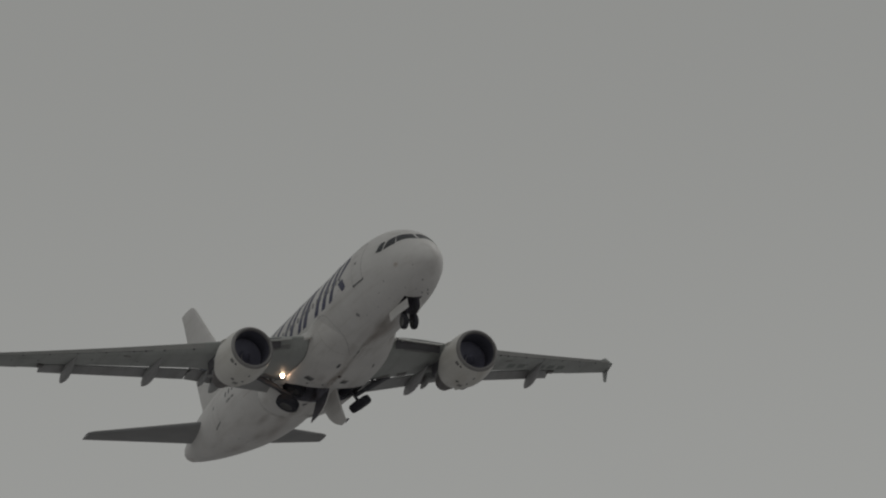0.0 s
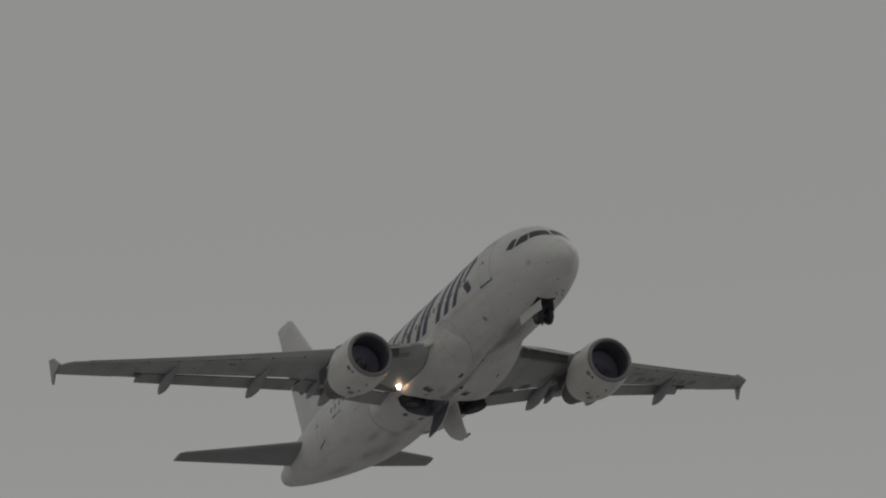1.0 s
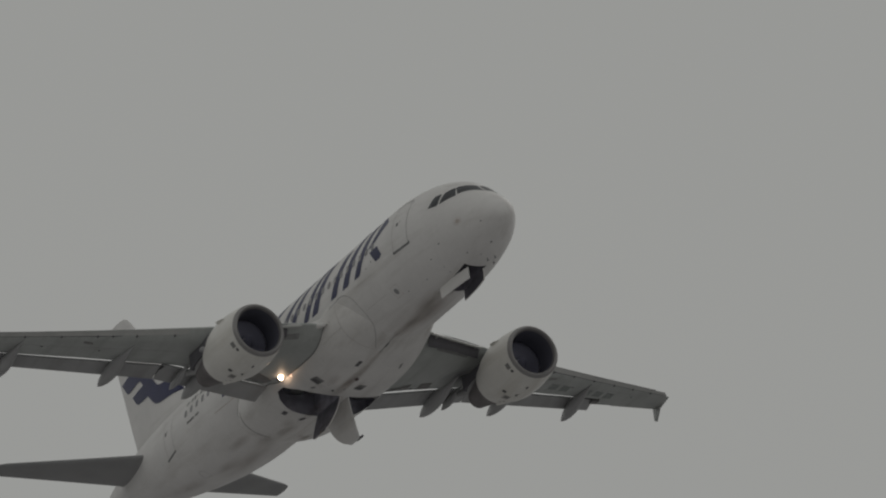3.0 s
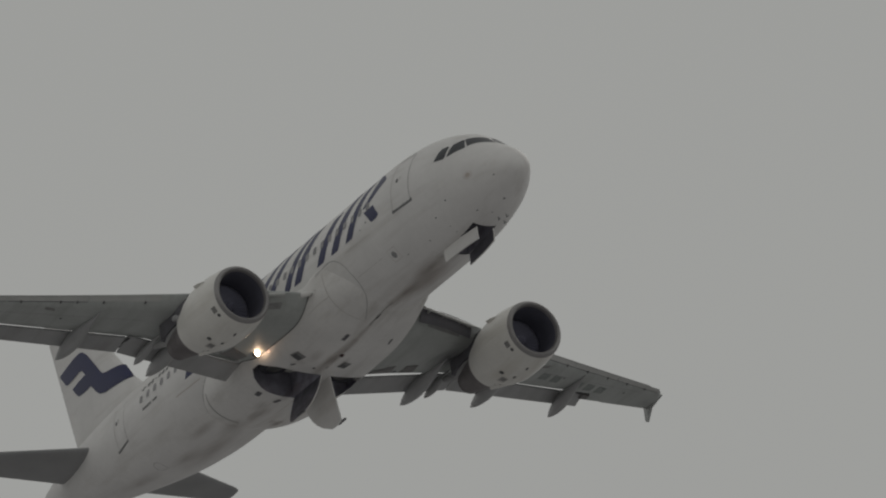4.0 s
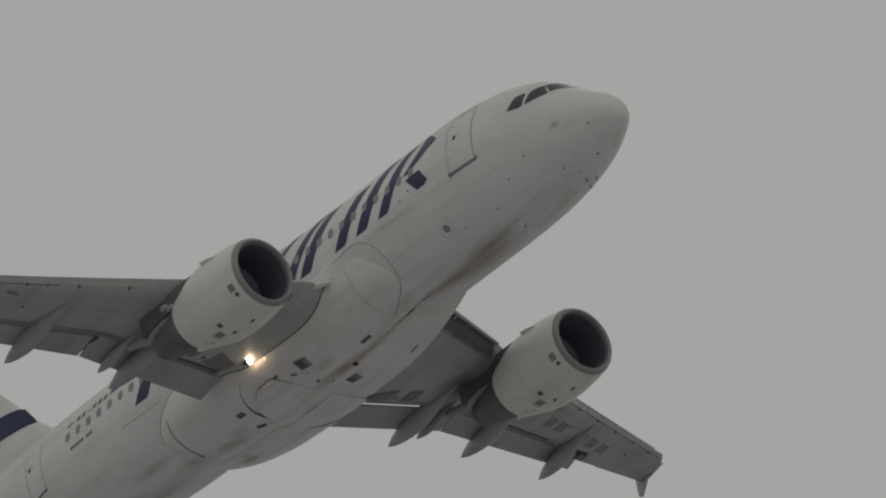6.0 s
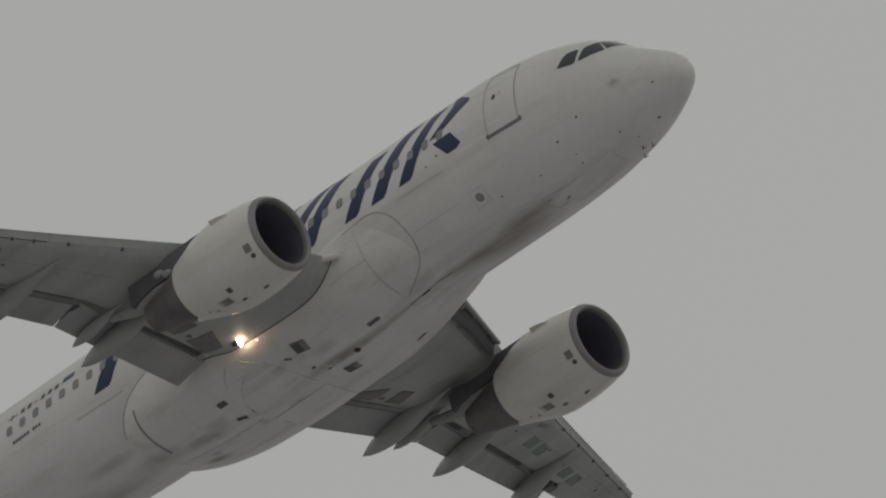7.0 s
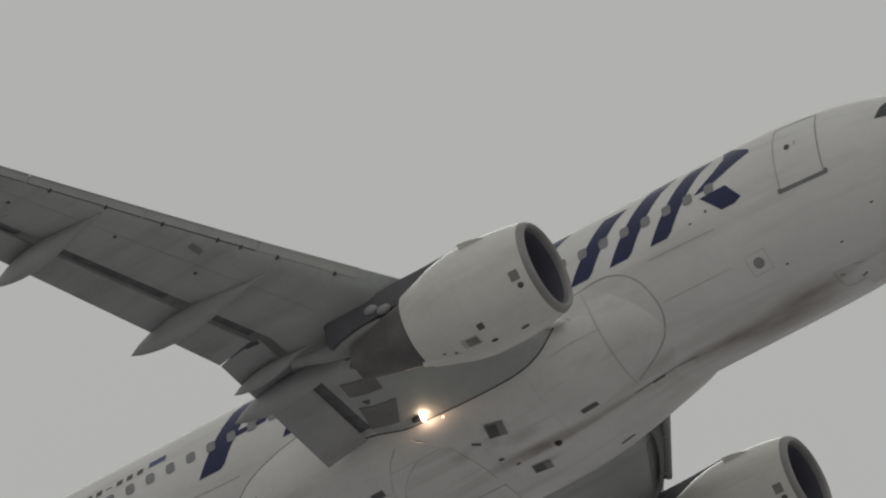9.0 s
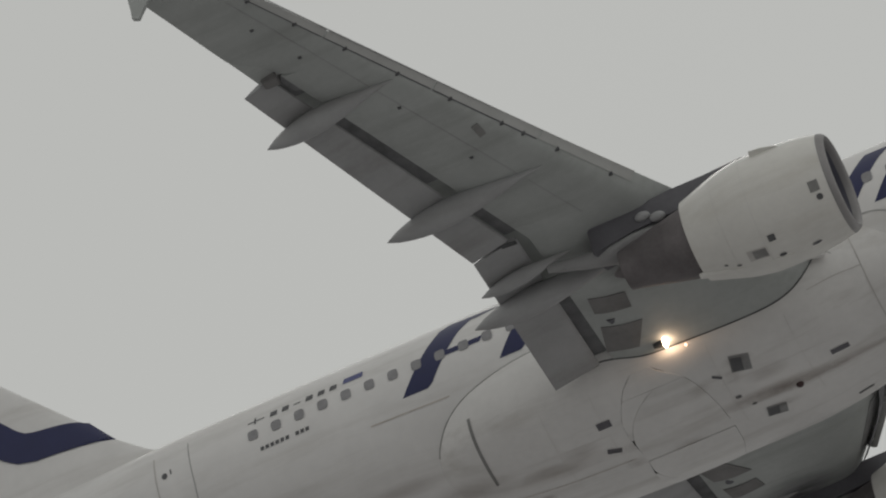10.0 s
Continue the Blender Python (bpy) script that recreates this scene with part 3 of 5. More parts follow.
def build_engine(side):
    cy, cz = side * 5.72, -2.09
    c = (cy, cz)
    stations = [9.705 + 3.045 * k / 22 for k in range(23)]
    outer = [(s, nac(s)) for s in stations] + [(12.76, 0.825), (12.75, 0.8), (12.4, 0.78)]
    eng = part("engine", lathe(outer, c), COWL, airliner, "white turbofan nacelle with a bare metal inlet lip")
    lip = [(9.71, 1.056), (9.64, 1.033), (9.58, 0.99), (9.56, 0.95), (9.58, 0.91), (9.63, 0.88), (9.72, 0.86)]
    part("inlet_lip", lathe(lip, c), LIP, eng, "bare metal inlet lip")
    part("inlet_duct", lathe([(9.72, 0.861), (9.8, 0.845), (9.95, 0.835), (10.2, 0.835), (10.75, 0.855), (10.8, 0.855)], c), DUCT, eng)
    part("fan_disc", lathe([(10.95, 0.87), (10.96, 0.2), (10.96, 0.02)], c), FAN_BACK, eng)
    sp = lathe([(10.35, 0.01), (10.45, 0.09), (10.6, 0.17), (10.8, 0.25), (10.93, 0.29)], c, n=28)
    part("spinner", sp, FAN, eng)
    blade = None
    for k in range(36):
        if blade is None:
            bm = bmesh.new()
            q = []
            for r, tw, wd in ((0.26, 0.03, 0.03), (0.55, 0.06, 0.035), (0.845, 0.1, 0.04)):
                for sgn in (-1, 1):
                    b = sgn * tw / r * 0.75
                    q.append(bm.verts.new((-sgn * wd * 0.6, r * math.cos(b), r * math.sin(b))))
            for i in (0, 2):
                bm.faces.new((q[i], q[i + 1], q[i + 3], q[i + 2]))
            blade = part("fan_blade", bm, FAN, eng)
            leaf = blade
        else:
            leaf = new("fan_blade", blade.data)
            leaf.parent = eng
        leaf.matrix_basis = pose(-10.82, cy, cz, 360 * k / 36)
    # pale swirl painted on the spinner
    bm = bmesh.new()
    rows = []
    for k in range(9):
        a, s = radians(150 + 10 * k), 10.5 + 0.03 * k
        r = float(np.interp(s, (10.45, 10.6, 10.8), (0.09, 0.17, 0.25))) + 0.006
        w = 0.02 + 0.012 * k
        rows.append([bm.verts.new((-(s + d), cy + (r + 0.45 * d) * math.cos(a), cz + (r + 0.45 * d) * math.sin(a))) for d in (0.0, w)])
    for (p, q), (u, v) in zip(rows, rows[1:]):
        bm.faces.new((p, q, v, u))
    part("spinner_swirl", bm, WHITE, eng, "pale painted spinner swirl")
    core = [(12.45, 0.79), (12.7, 0.755), (13.0, 0.7), (13.4, 0.61), (13.8, 0.51), (14.1, 0.44), (14.28, 0.405), (14.29, 0.38), (13.9, 0.36)]
    part("core_nozzle", lathe(core, c), CORE, eng, "scorched brown metal core nozzle")
    part("exhaust_plug", lathe([(13.9, 0.27), (14.2, 0.19), (14.4, 0.11), (14.5, 0.05), (14.52, 0.01)], c, n=28), CORE, eng)
    # latch beam along the foot of the cowl
    rr = [[(-s, cy + u * w, cz - nac(min(s, 12.74)) + z) for u, z in ((-1, 0.05), (-1, -0.012), (-0.6, -h), (0.6, -h), (1, -0.012), (1, 0.05))] for s, w, h in ((10.9, 0.03, 0.01), (11.2, 0.07, 0.03), (12.0, 0.09, 0.035), (12.7, 0.09, 0.05), (12.86, 0.05, 0.03))]
    part("latch_beam", loft(rr), COWL, eng)
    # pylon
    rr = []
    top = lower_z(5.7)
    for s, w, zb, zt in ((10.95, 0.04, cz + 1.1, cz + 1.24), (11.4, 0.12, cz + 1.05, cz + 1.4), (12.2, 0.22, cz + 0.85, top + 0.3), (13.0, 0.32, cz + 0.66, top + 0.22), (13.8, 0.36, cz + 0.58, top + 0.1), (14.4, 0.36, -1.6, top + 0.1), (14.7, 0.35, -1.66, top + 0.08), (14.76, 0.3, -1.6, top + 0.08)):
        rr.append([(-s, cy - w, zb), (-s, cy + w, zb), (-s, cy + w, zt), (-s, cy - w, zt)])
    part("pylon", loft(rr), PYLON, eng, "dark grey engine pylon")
    # strakes
    for a in (38, 142):
        ca, sa = math.cos(radians(a)), math.sin(radians(a))
        pts = [(10.36, 1.13), (10.55, 1.22), (10.8, 1.28), (11.04, 1.3), (11.06, 1.16)]
        bm = loft([[(-s, cy + r * ca - d * sa, cz + r * sa + d * ca) for s, r in pts] for d in (-0.02, 0.02)])
        part("strake", bm, COWL, eng, smooth=False)
    return eng


engines = {side: build_engine(side) for side in (-1, 1)}


# ---- tail ----
def tail_section(place, le, te, t, n=12):
    pts = []
    for k in range(n + 1):
        u = 0.5 - 0.5 * math.cos(math.pi * k / n)
        pts.append((le + (te - le) * u, t * 1.5 * math.sqrt(u) * (1 - u) ** 0.85 + 0.004))
    return [place(s, w) for s, w in pts] + [place(s, -w) for s, w in pts[::-1]]


def build_fin():
    rr = []
    for z, le, te, t in ((1.3, 24.9, 31.0, 0.42), (2.06, 25.3, 31.32, 0.42), (2.25, 25.75, 31.4, 0.42), (2.5, 26.2, 31.46, 0.42), (3.0, 26.78, 31.6, 0.4), (4.5, 28.13, 31.98, 0.33), (6.0, 29.48, 32.36, 0.26), (7.3, 30.65, 32.68, 0.2), (7.62, 30.97, 32.77, 0.17), (7.78, 31.3, 32.8, 0.08)):
        rr.append(tail_section(lambda s, w, z=z: (-s, w, z), le, te, t))
    return part("tail_fin", loft(rr), WHITE, airliner)


tail_fin = build_fin()


def build_tailplane(side):
    rr = []
    for y, le, te, t in ((0.3, 27.3, 30.95, 0.4), (1.2, 27.95, 31.1, 0.36), (3.5, 29.35, 31.55, 0.26), (6.0, 30.85, 32.06, 0.15), (6.22, 31.05, 32.1, 0.1)):
        rr.append(tail_section(lambda s, w, y=y: (-s, side * y, 0.58 + 0.1 * (y - 1) + w), le, te, t))
    return part("tailplane", loft(rr), TAIL_GREY, airliner)


for side in (-1, 1):
    build_tailplane(side)


# ---- markings and fittings that lie on the skin ----
def snap(p, lift=0.006):
    """The point of the fuselage or belly fairing, whichever is outermost, on the radius through p."""
    s = -p[0]
    best = None
    t, b, w, c = fus_top(s), fus_bot(s), fus_hw(s), fus_mid(s)
    dy, dz = p[1], p[2] - c
    h = (t - c) if dz > 0 else (c - b)
    r = math.hypot(dy / w, dz / h)
    best = Vector((p[0], dy / r, c + dz / r))
    if 8.35 < s < 20.45:
        w, h, m = belly_w(s), belly_deep(s), belly_mid(s)
        r = (abs(best.y / w) ** 2.5 + abs((best.z - m) / h) ** 2.5) ** 0.4
        if 0 < r < 1:
            r = (abs(dy / w) ** 2.5 + abs((p[2] - m) / h) ** 2.5) ** 0.4
            best = Vector((p[0], dy / r, m + (p[2] - m) / r))
    out = Vector((0, best.y, best.z - (c if best.z > -1.12 else -1.12) * 0.5)).normalized()
    return best + lift * out


def mark(name, s, y, z, along, across, mat, parent, rounded=False, turn=0.0, lift=0.006, n=5):
    """A small plate on the skin, centred there."""
    base = Vector((-s, y, z))
    radial = Vector((0, y, z + 0.3)).normalized()
    tang = Vector((1, 0, 0)).cross(radial)
    ca, sa = math.cos(radians(turn)), math.sin(radians(turn))
    place = lambda a, b: snap(base + Vector((a * ca - b * sa, 0, 0)) + tang * (a * sa + b * ca), lift)
    bm = bmesh.new()
    if rounded:
        mid = bm.verts.new(place(0, 0))
        rim = [bm.verts.new(place(along / 2 * math.copysign(abs(math.cos(t)) ** rounded, math.cos(t)), across / 2 * math.copysign(abs(math.sin(t)) ** rounded, math.sin(t)))) for t in [2 * math.pi * k / 20 for k in range(20)]]
        for k in range(20):
            bm.faces.new((mid, rim[k], rim[(k + 1) % 20]))
    else:
        g = [[bm.verts.new(place(along * (i / n - 0.5), across * (j / n - 0.5))) for i in range(n + 1)] for j in range(n + 1)]
        for j in range(n):
            for i in range(n):
                bm.faces.new((g[j][i], g[j][i + 1], g[j + 1][i + 1], g[j + 1][i]))
    return part(name, bm, mat, parent)


def seam(name, pts, width, mat, parent, lift=0.007, step=0.12, closed=False, place=snap):
    """A narrow strip along a line on the skin."""
    pts = [Vector((-p[0], p[1], p[2])) for p in pts]
    if closed:
        pts.append(pts[0])
    line = []
    for a, b in zip(pts, pts[1:]):
        k = max(1, int((b - a).length / step))
        line += [a.lerp(b, i / k) for i in range(k)]
    line.append(pts[-1])
    for _ in range(2):
        line = [line[0]] + [(line[i - 1] + 2 * line[i] + line[i + 1]) / 4 for i in range(1, len(line) - 1)] + [line[-1]]
    bm = bmesh.new()
    last = None
    for i, p in enumerate(line):
        d = (line[min(i + 1, len(line) - 1)] - line[max(i - 1, 0)]).normalized()
        r = Vector((0, p.y, p.z + 0.2)).normalized()
        w = d.cross(r).normalized() * width / 2
        now = [bm.verts.new(place(p + w, lift)), bm.verts.new(place(p - w, lift))]
        if last:
            bm.faces.new((last[0], last[1], now[1], now[0]))
        last = now
    return part(name, bm, mat, parent)


def drape(name, poly, place, mat, parent, label="", fine=0.12, wide=0.25):
    """Lays a flat outline (s, z) onto a surface in small trapezoids."""
    zs = sorted({round(p[1], 4) for p in poly})
    levels = [zs[0]]
    for z in zs[1:]:
        k = max(1, math.ceil((z - levels[-1]) / fine))
        a = levels[-1]
        levels += [a + (z - a) * (i + 1) / k for i in range(k)]
    bm = bmesh.new()
    edges = list(zip(poly, poly[1:] + poly[:1]))
    for z0, z1 in zip(levels, levels[1:]):
        if z1 - z0 < 1e-5:
            continue
        zm = (z0 + z1) / 2
        hits = []
        for (sa, za), (sb, zb) in edges:
            if (za - zm) * (zb - zm) < 0:
                f = lambda z: sa + (sb - sa) * (z - za) / (zb - za)
                hits.append((f(zm), f(z0), f(z1)))
        hits.sort()
        for (m0, a0, a1), (m1, b0, b1) in zip(hits[::2], hits[1::2]):
            k = max(1, math.ceil((m1 - m0) / wide))
            lo = [bm.verts.new(place(a0 + (b0 - a0) * i / k, z0)) for i in range(k + 1)]
            hi = [bm.verts.new(place(a1 + (b1 - a1) * i / k, z1)) for i in range(k + 1)]
            for i in range(k):
                bm.faces.new((lo[i], lo[i + 1], hi[i + 1], hi[i]))
    bmesh.ops.remove_doubles(bm, verts=bm.verts, dist=1e-4)
    return part(name, bm, mat, parent, label)


# livery: plain slanted bars along the starboard side
starboard = lambda s, z: skin(s, z, -1, 0.007)
LEAN = 0.68


def slanted(a, b, z0, z1, cut=0.10, lean=LEAN):
    f = lambda s, z: s - lean * (z + 0.15)
    mid = z0 + (z1 - z0) * 0.82
    return [(f(a, z0), z0), (f(b, z0) + cut * 0.6, z0), (f(b, z0 + cut), z0 + cut), (f(b, mid), mid), (f(b, z1) - 0.08, z1), (f(a, z1), z1)]


for a, b, top in ((20.2, 19.58, 1.25), (18.04, 17.5, 1.6), (16.75, 16.25, 1.6), (15.2, 14.75, 1.6), (14.3, 13.85, 1.6), (13.05, 12.6, 1.6), (12.32, 11.8, 1.45), (10.7, 10.2, 1.25), (9.72, 9.2, 1.55), (8.7, 8.22, 1.45)):
    drape("livery_bar", slanted(a, b, -0.2, top), starboard, BLUE, fuselage, "dark blue slanted livery bar")
drape("livery_bar", [(6.94, -0.19), (6.62, -0.19), (6.44, -0.1), (6.74, 0.36), (7.38, 0.34)], starboard, BLUE, fuselage)
drape("livery_bar", [(7.5, 0.5), (7.2, 0.5), (6.72, 0.72), (6.4, 0.88), (6.1, 1.0), (6.12, 1.12), (6.62, 1.5), (6.8, 1.5), (6.75, 1.2), (7.0, 0.9)], starboard, BLUE, fuselage)
drape("livery_bar", [(19.3, 0.41), (18.4, 0.41), (18.3, 0.55), (19.2, 0.55)], starboard, BLUE, fuselage)
drape("livery_bar", [(19.3, 1.25), (18.4, 1.25), (17.9, 1.36), (19.0, 1.42)], starboard, BLUE, fuselage)

# cabin windows down both sides
for side in (-1, 1):
    for k in range(32):
        s, z = 23.5 - 0.528 * k, 0.48
        mark("window_pane", s, side * 1.9, z, 0.225, 0.285, PANE, fuselage, rounded=0.55, lift=0.012)

# cockpit windows
for side in (-1, 1):
    near = lambda s, z: skin(s, z, side, 0.008)
    drape("cockpit_window", [(3.22, 0.38), (2.78, 0.31), (2.72, 0.36), (2.7, 0.74), (2.76, 0.8), (3.0, 0.8), (3.09, 0.7)], near, GLASS, fuselage, "dark cockpit side window", 0.05, 0.08)
    drape("cockpit_window", [(2.64, 0.34), (2.58, 0.34), (2.06, 0.45), (2.06, 0.5), (2.32, 0.88), (2.38, 0.9), (2.58, 0.78)], near, GLASS, fuselage, "", 0.05, 0.08)

    # the windscreen pane, laid over the slope of the nose
    bm = bmesh.new()
    n = 8
    grid = []
    for j in range(n + 1):
        v = j / n
        row = []
        for i in range(n + 1):
            u = i / n
            s = (1.56 + 0.46 * u) * (1 - v) + (2.06 + 0.28 * u) * v
            y = 0.05 + ((0.95 - 0.17 * v) - 0.05) * u
            t, c, w = fus_top(s), fus_mid(s), fus_hw(s)
            row.append(bm.verts.new((-s + 0.004, side * y, c + (t - c) * math.sqrt(max(0, 1 - (y / w) ** 2)) + 0.009)))
        grid.append(row)
    for j in range(n):
        for i in range(n):
            bm.faces.new((grid[j][i], grid[j][i + 1], grid[j + 1][i + 1], grid[j + 1][i]))
    part("windscreen", bm, GLASS, fuselage, "dark cockpit windscreen pane")

# passenger doors: seams, sill and porthole
seam("door_seam", [(4.53, -1.9, -0.42), (4.51, -1.85, 0.3), (4.52, -1.7, 0.95), (4.55, -1.4, 1.4)], 0.03, LINE, fuselage)
seam("door_seam", [(5.56, -1.9, -0.42), (5.54, -1.9, 0.3), (5.52, -1.72, 1.0), (5.5, -1.45, 1.4)], 0.03, FAINT, fuselage)
seam("door_seam", [(4.55, -1.4, 1.4), (5.5, -1.45, 1.4)], 0.04, LINE, fuselage)
seam("door_sill", [(4.47, -1.9, -0.46), (5.6, -1.93, -0.44)], 0.09, SILL, fuselage)
mark("sill_fitting", 4.49, -1.9, -0.44, 0.1, 0.13, SILL, fuselage, rounded=1, lift=0.012)
mark("sill_fitting", 5.58, -1.93, -0.43, 0.1, 0.13, SILL, fuselage, rounded=1, lift=0.012)
mark("door_porthole", 5.2, -1.88, 0.58, 0.13, 0.17, MARK, fuselage, rounded=1)
mark("door_handle", 5.02, -1.88, 0.62, 0.05, 0.14, FAINT, fuselage)
seam("door_seam", [(24.95, -1.6, 1.15), (24.95, -1.76, 0.6), (24.95, -1.85, 0.0), (24.98, -1.8, -0.42)], 0.022, LINE, fuselage)
seam("door_seam", [(25.74, -1.6, 1.1), (25.75, -1.76, 0.6), (25.76, -1.85, 0.0), (25.78, -1.7, -0.5)], 0.03, FAINT, fuselage)
seam("door_sill", [(24.95, -1.75, -0.45), (25.95, -1.6, -0.52)], 0.07, SILL, fuselage)
mark("door_porthole", 25.55, -1.8, 0.45, 0.13, 0.17, MARK, fuselage, rounded=1)
mark("door_handle", 25.4, -1.8, 0.5, 0.03, 0.14, MARK, fuselage)

# access panels, drain marks and sensors on the forward fuselage
mark("panel_frame", 6.66, -1.39, -1.45, 0.5, 0.5, PALE_RING, fuselage, lift=0.004)
mark("panel_field", 6.66, -1.39, -1.45, 0.44, 0.44, WHITE, fuselage, lift=0.006)
mark("round_port", 6.66, -1.39, -1.45, 0.25, 0.25, TAIL_GREY, fuselage, rounded=1, lift=0.009)
mark("panel_field", 1.84, -1.34, -0.7, 0.36, 0.34, PINK_RING, fuselage, rounded=0.8, lift=0.006)
mark("round_port", 1.84, -1.34, -0.7, 0.17, 0.17, STAIN, fuselage, rounded=1, lift=0.009)
for s, y, z, a, b in ((1.56, -0.05, -1.6, 0.1, 0.09), (2.43, -0.64, -1.7, 0.07, 0.06), (3.08, -1.46, -1.1, 0.09, 0.06), (3.87, -1.37, -1.37, 0.1, 0.05), (3.75, -0.69, -1.85, 0.06, 0.05), (3.69, -0.95, -1.71, 0.05, 0.04), (2.27, -0.14, -1.79, 0.05, 0.05), (1.03, -0.77, -1.01, 0.09, 0.05), (6.13, -1.18, -1.66, 0.08, 0.05), (7.31, -1.96, -0.04, 0.07, 0.08), (7.72, -1.96, -0.15, 0.08, 0.05), (4.86, -1.06, -1.71, 0.1, 0.04)):
    mark("sensor_port", s, y, z, a * 0.85, b * 0.85, MARK, fuselage, rounded=1, lift=0.009)
for s, y, z in ((2.39, 0.51, -1.74), (2.84, 0.68, -1.75), (2.5, 0.25, -1.85)):
    foot = snap((-s, y, z), 0)
    out = Vector((0, foot.y, foot.z)).normalized()
    bm = tube(foot, foot + out * 0.09, 0.015, 0.012, 8)
    tube(foot + out * 0.09 + Vector((-0.04, 0, 0)), foot + out * 0.09 + Vector((0.1, 0, 0)), 0.015, 0.008, 8, bm=bm)
    part("air_probe", bm, STRUT, fuselage)
seam("cargo_seam", [(8.89, -1.92, -0.46), (7.25, -1.91, -0.5)], 0.018, FAINT, fuselage)
seam("cargo_seam", [(8.95, -1.5, -1.3), (7.25, -1.5, -1.32)], 0.014, FAINT, fuselage)
seam("cargo_seam", [(21.05, -1.9, -0.5), (19.3, -1.9, -0.54)], 0.025, STAIN, fuselage)
seam("panel_ring", [(24.3, -0.6, -1.6), (24.3, -1.0, -1.42), (24.75, -1.0, -1.38), (24.85, -0.6, -1.55)], 0.02, LINE, fuselage, closed=True)

# registration, maker's line and flag as plain bars
for k in range(6):
    drape("marking_bar", [(23.08 - 0.27 * k, 0.78), (22.92 - 0.27 * k, 0.78), (22.9 - 0.27 * k, 0.92), (23.05 - 0.27 * k, 0.92)] if k != 2 else [(22.54, 0.83), (22.38, 0.83), (22.37, 0.86), (22.53, 0.86)], starboard, MARK, fuselage)
drape("marking_bar", [(23.58, 0.83), (23.2, 0.83), (23.2, 0.86), (23.58, 0.86)], starboard, MARK, fuselage)
drape("marking_bar", [(23.44, 0.76), (23.4, 0.76), (23.38, 0.94), (23.42, 0.94)], starboard, MARK, fuselage)
for k in range(10):
    if k != 6:
        drape("marking_bar", [(23.41 - 0.114 * k, 0.0), (23.33 - 0.114 * k, 0.0), (23.32 - 0.114 * k, 0.09), (23.4 - 0.114 * k, 0.09)], starboard, MARK, fuselage)
drape("flag_patch", [(21.42, 0.82), (20.98, 0.82), (20.96, 0.98), (21.39, 0.98)], starboard, FLAG, fuselage)

# service hatch behind the nose gear doors
seam("hatch_seam", [(5.42, -0.55, -1.97), (4.75, -0.5, -1.98), (4.62, -0.1, -2.02), (5.0, 0.07, -2.02), (5.42, 0.05, -2.05)], 0.025, FAINT, fuselage, closed=True)
mark("hatch_mark", 5.28, -0.4, -2.0, 0.12, 0.05, VENT, fuselage, turn=30, lift=0.013)
mark("hatch_mark", 4.9, -0.1, -2.03, 0.16, 0.06, VENT, fuselage, turn=-20, lift=0.013)

# belly fairing seams, inlets and scuffs
seam("fairing_seam", [(10.9, -1.95, -0.45), (10.5, -1.93, -0.36), (10.15, -1.94, -0.31), (9.75, -1.93, -0.36), (9.46, -1.9, -0.52), (9.2, -1.8, -0.8), (9.07, -1.65, -1.2), (9.05, -1.5, -1.55), (9.19, -1.27, -1.84), (9.45, -1.05, -2.03), (9.72, -0.9, -2.14), (10.3, -0.62, -2.29)], 0.03, LINE, belly)
seam("fairing_seam", [(10.55, -1.95, -0.45), (10.45, -2.06, -1.0), (10.42, -2.0, -1.4), (10.4, -1.89, -1.74), (10.39, -1.38, -2.13), (10.39, -0.6, -2.28)], 0.022, FAINT, belly)
seam("fairing_seam", [(10.9, -2.1, -1.0), (11.0, -2.15, -0.9)], 0.022, LINE, belly)
seam("fairing_seam", [(10.42, -2.0, -1.45), (11.0, -2.1, -1.5), (11.6, -2.15, -1.62)], 0.018, FAINT, belly)
seam("fairing_seam", [(19.05, -1.85, -1.25), (19.07, -1.86, -1.5), (19.08, -1.62, -1.9), (19.08, -1.1, -2.15), (19.08, -0.7, -2.2)], 0.07, VENT, belly)
seam("fairing_seam", [(9.0, -0.25, -2.2), (9.7, -0.26, -2.23), (10.6, -0.3, -2.35)], 0.05, LINE, belly)
for s0, s1, y, w in ((10.6, 14.1, -0.28, 0.014), (10.8, 14.1, 0.75, 0.012), (11.2, 14.0, -1.2, 0.01), (16.3, 19.0, -0.1, 0.02), (16.3, 18.8, -1.1, 0.012)):
    seam("fairing_seam", [(s0, y, -2.4), (s1, y, -2.4)], w, STAIN if w > 0.015 else HAIR, belly)
for s in (12.2, 13.9, 16.5, 17.6):
    seam("fairing_seam", [(s, -1.9, -1.85), (s, -1.4, -2.25), (s, -0.6, -2.45), (s, 0.2, -2.47)], 0.012, HAIR, belly)
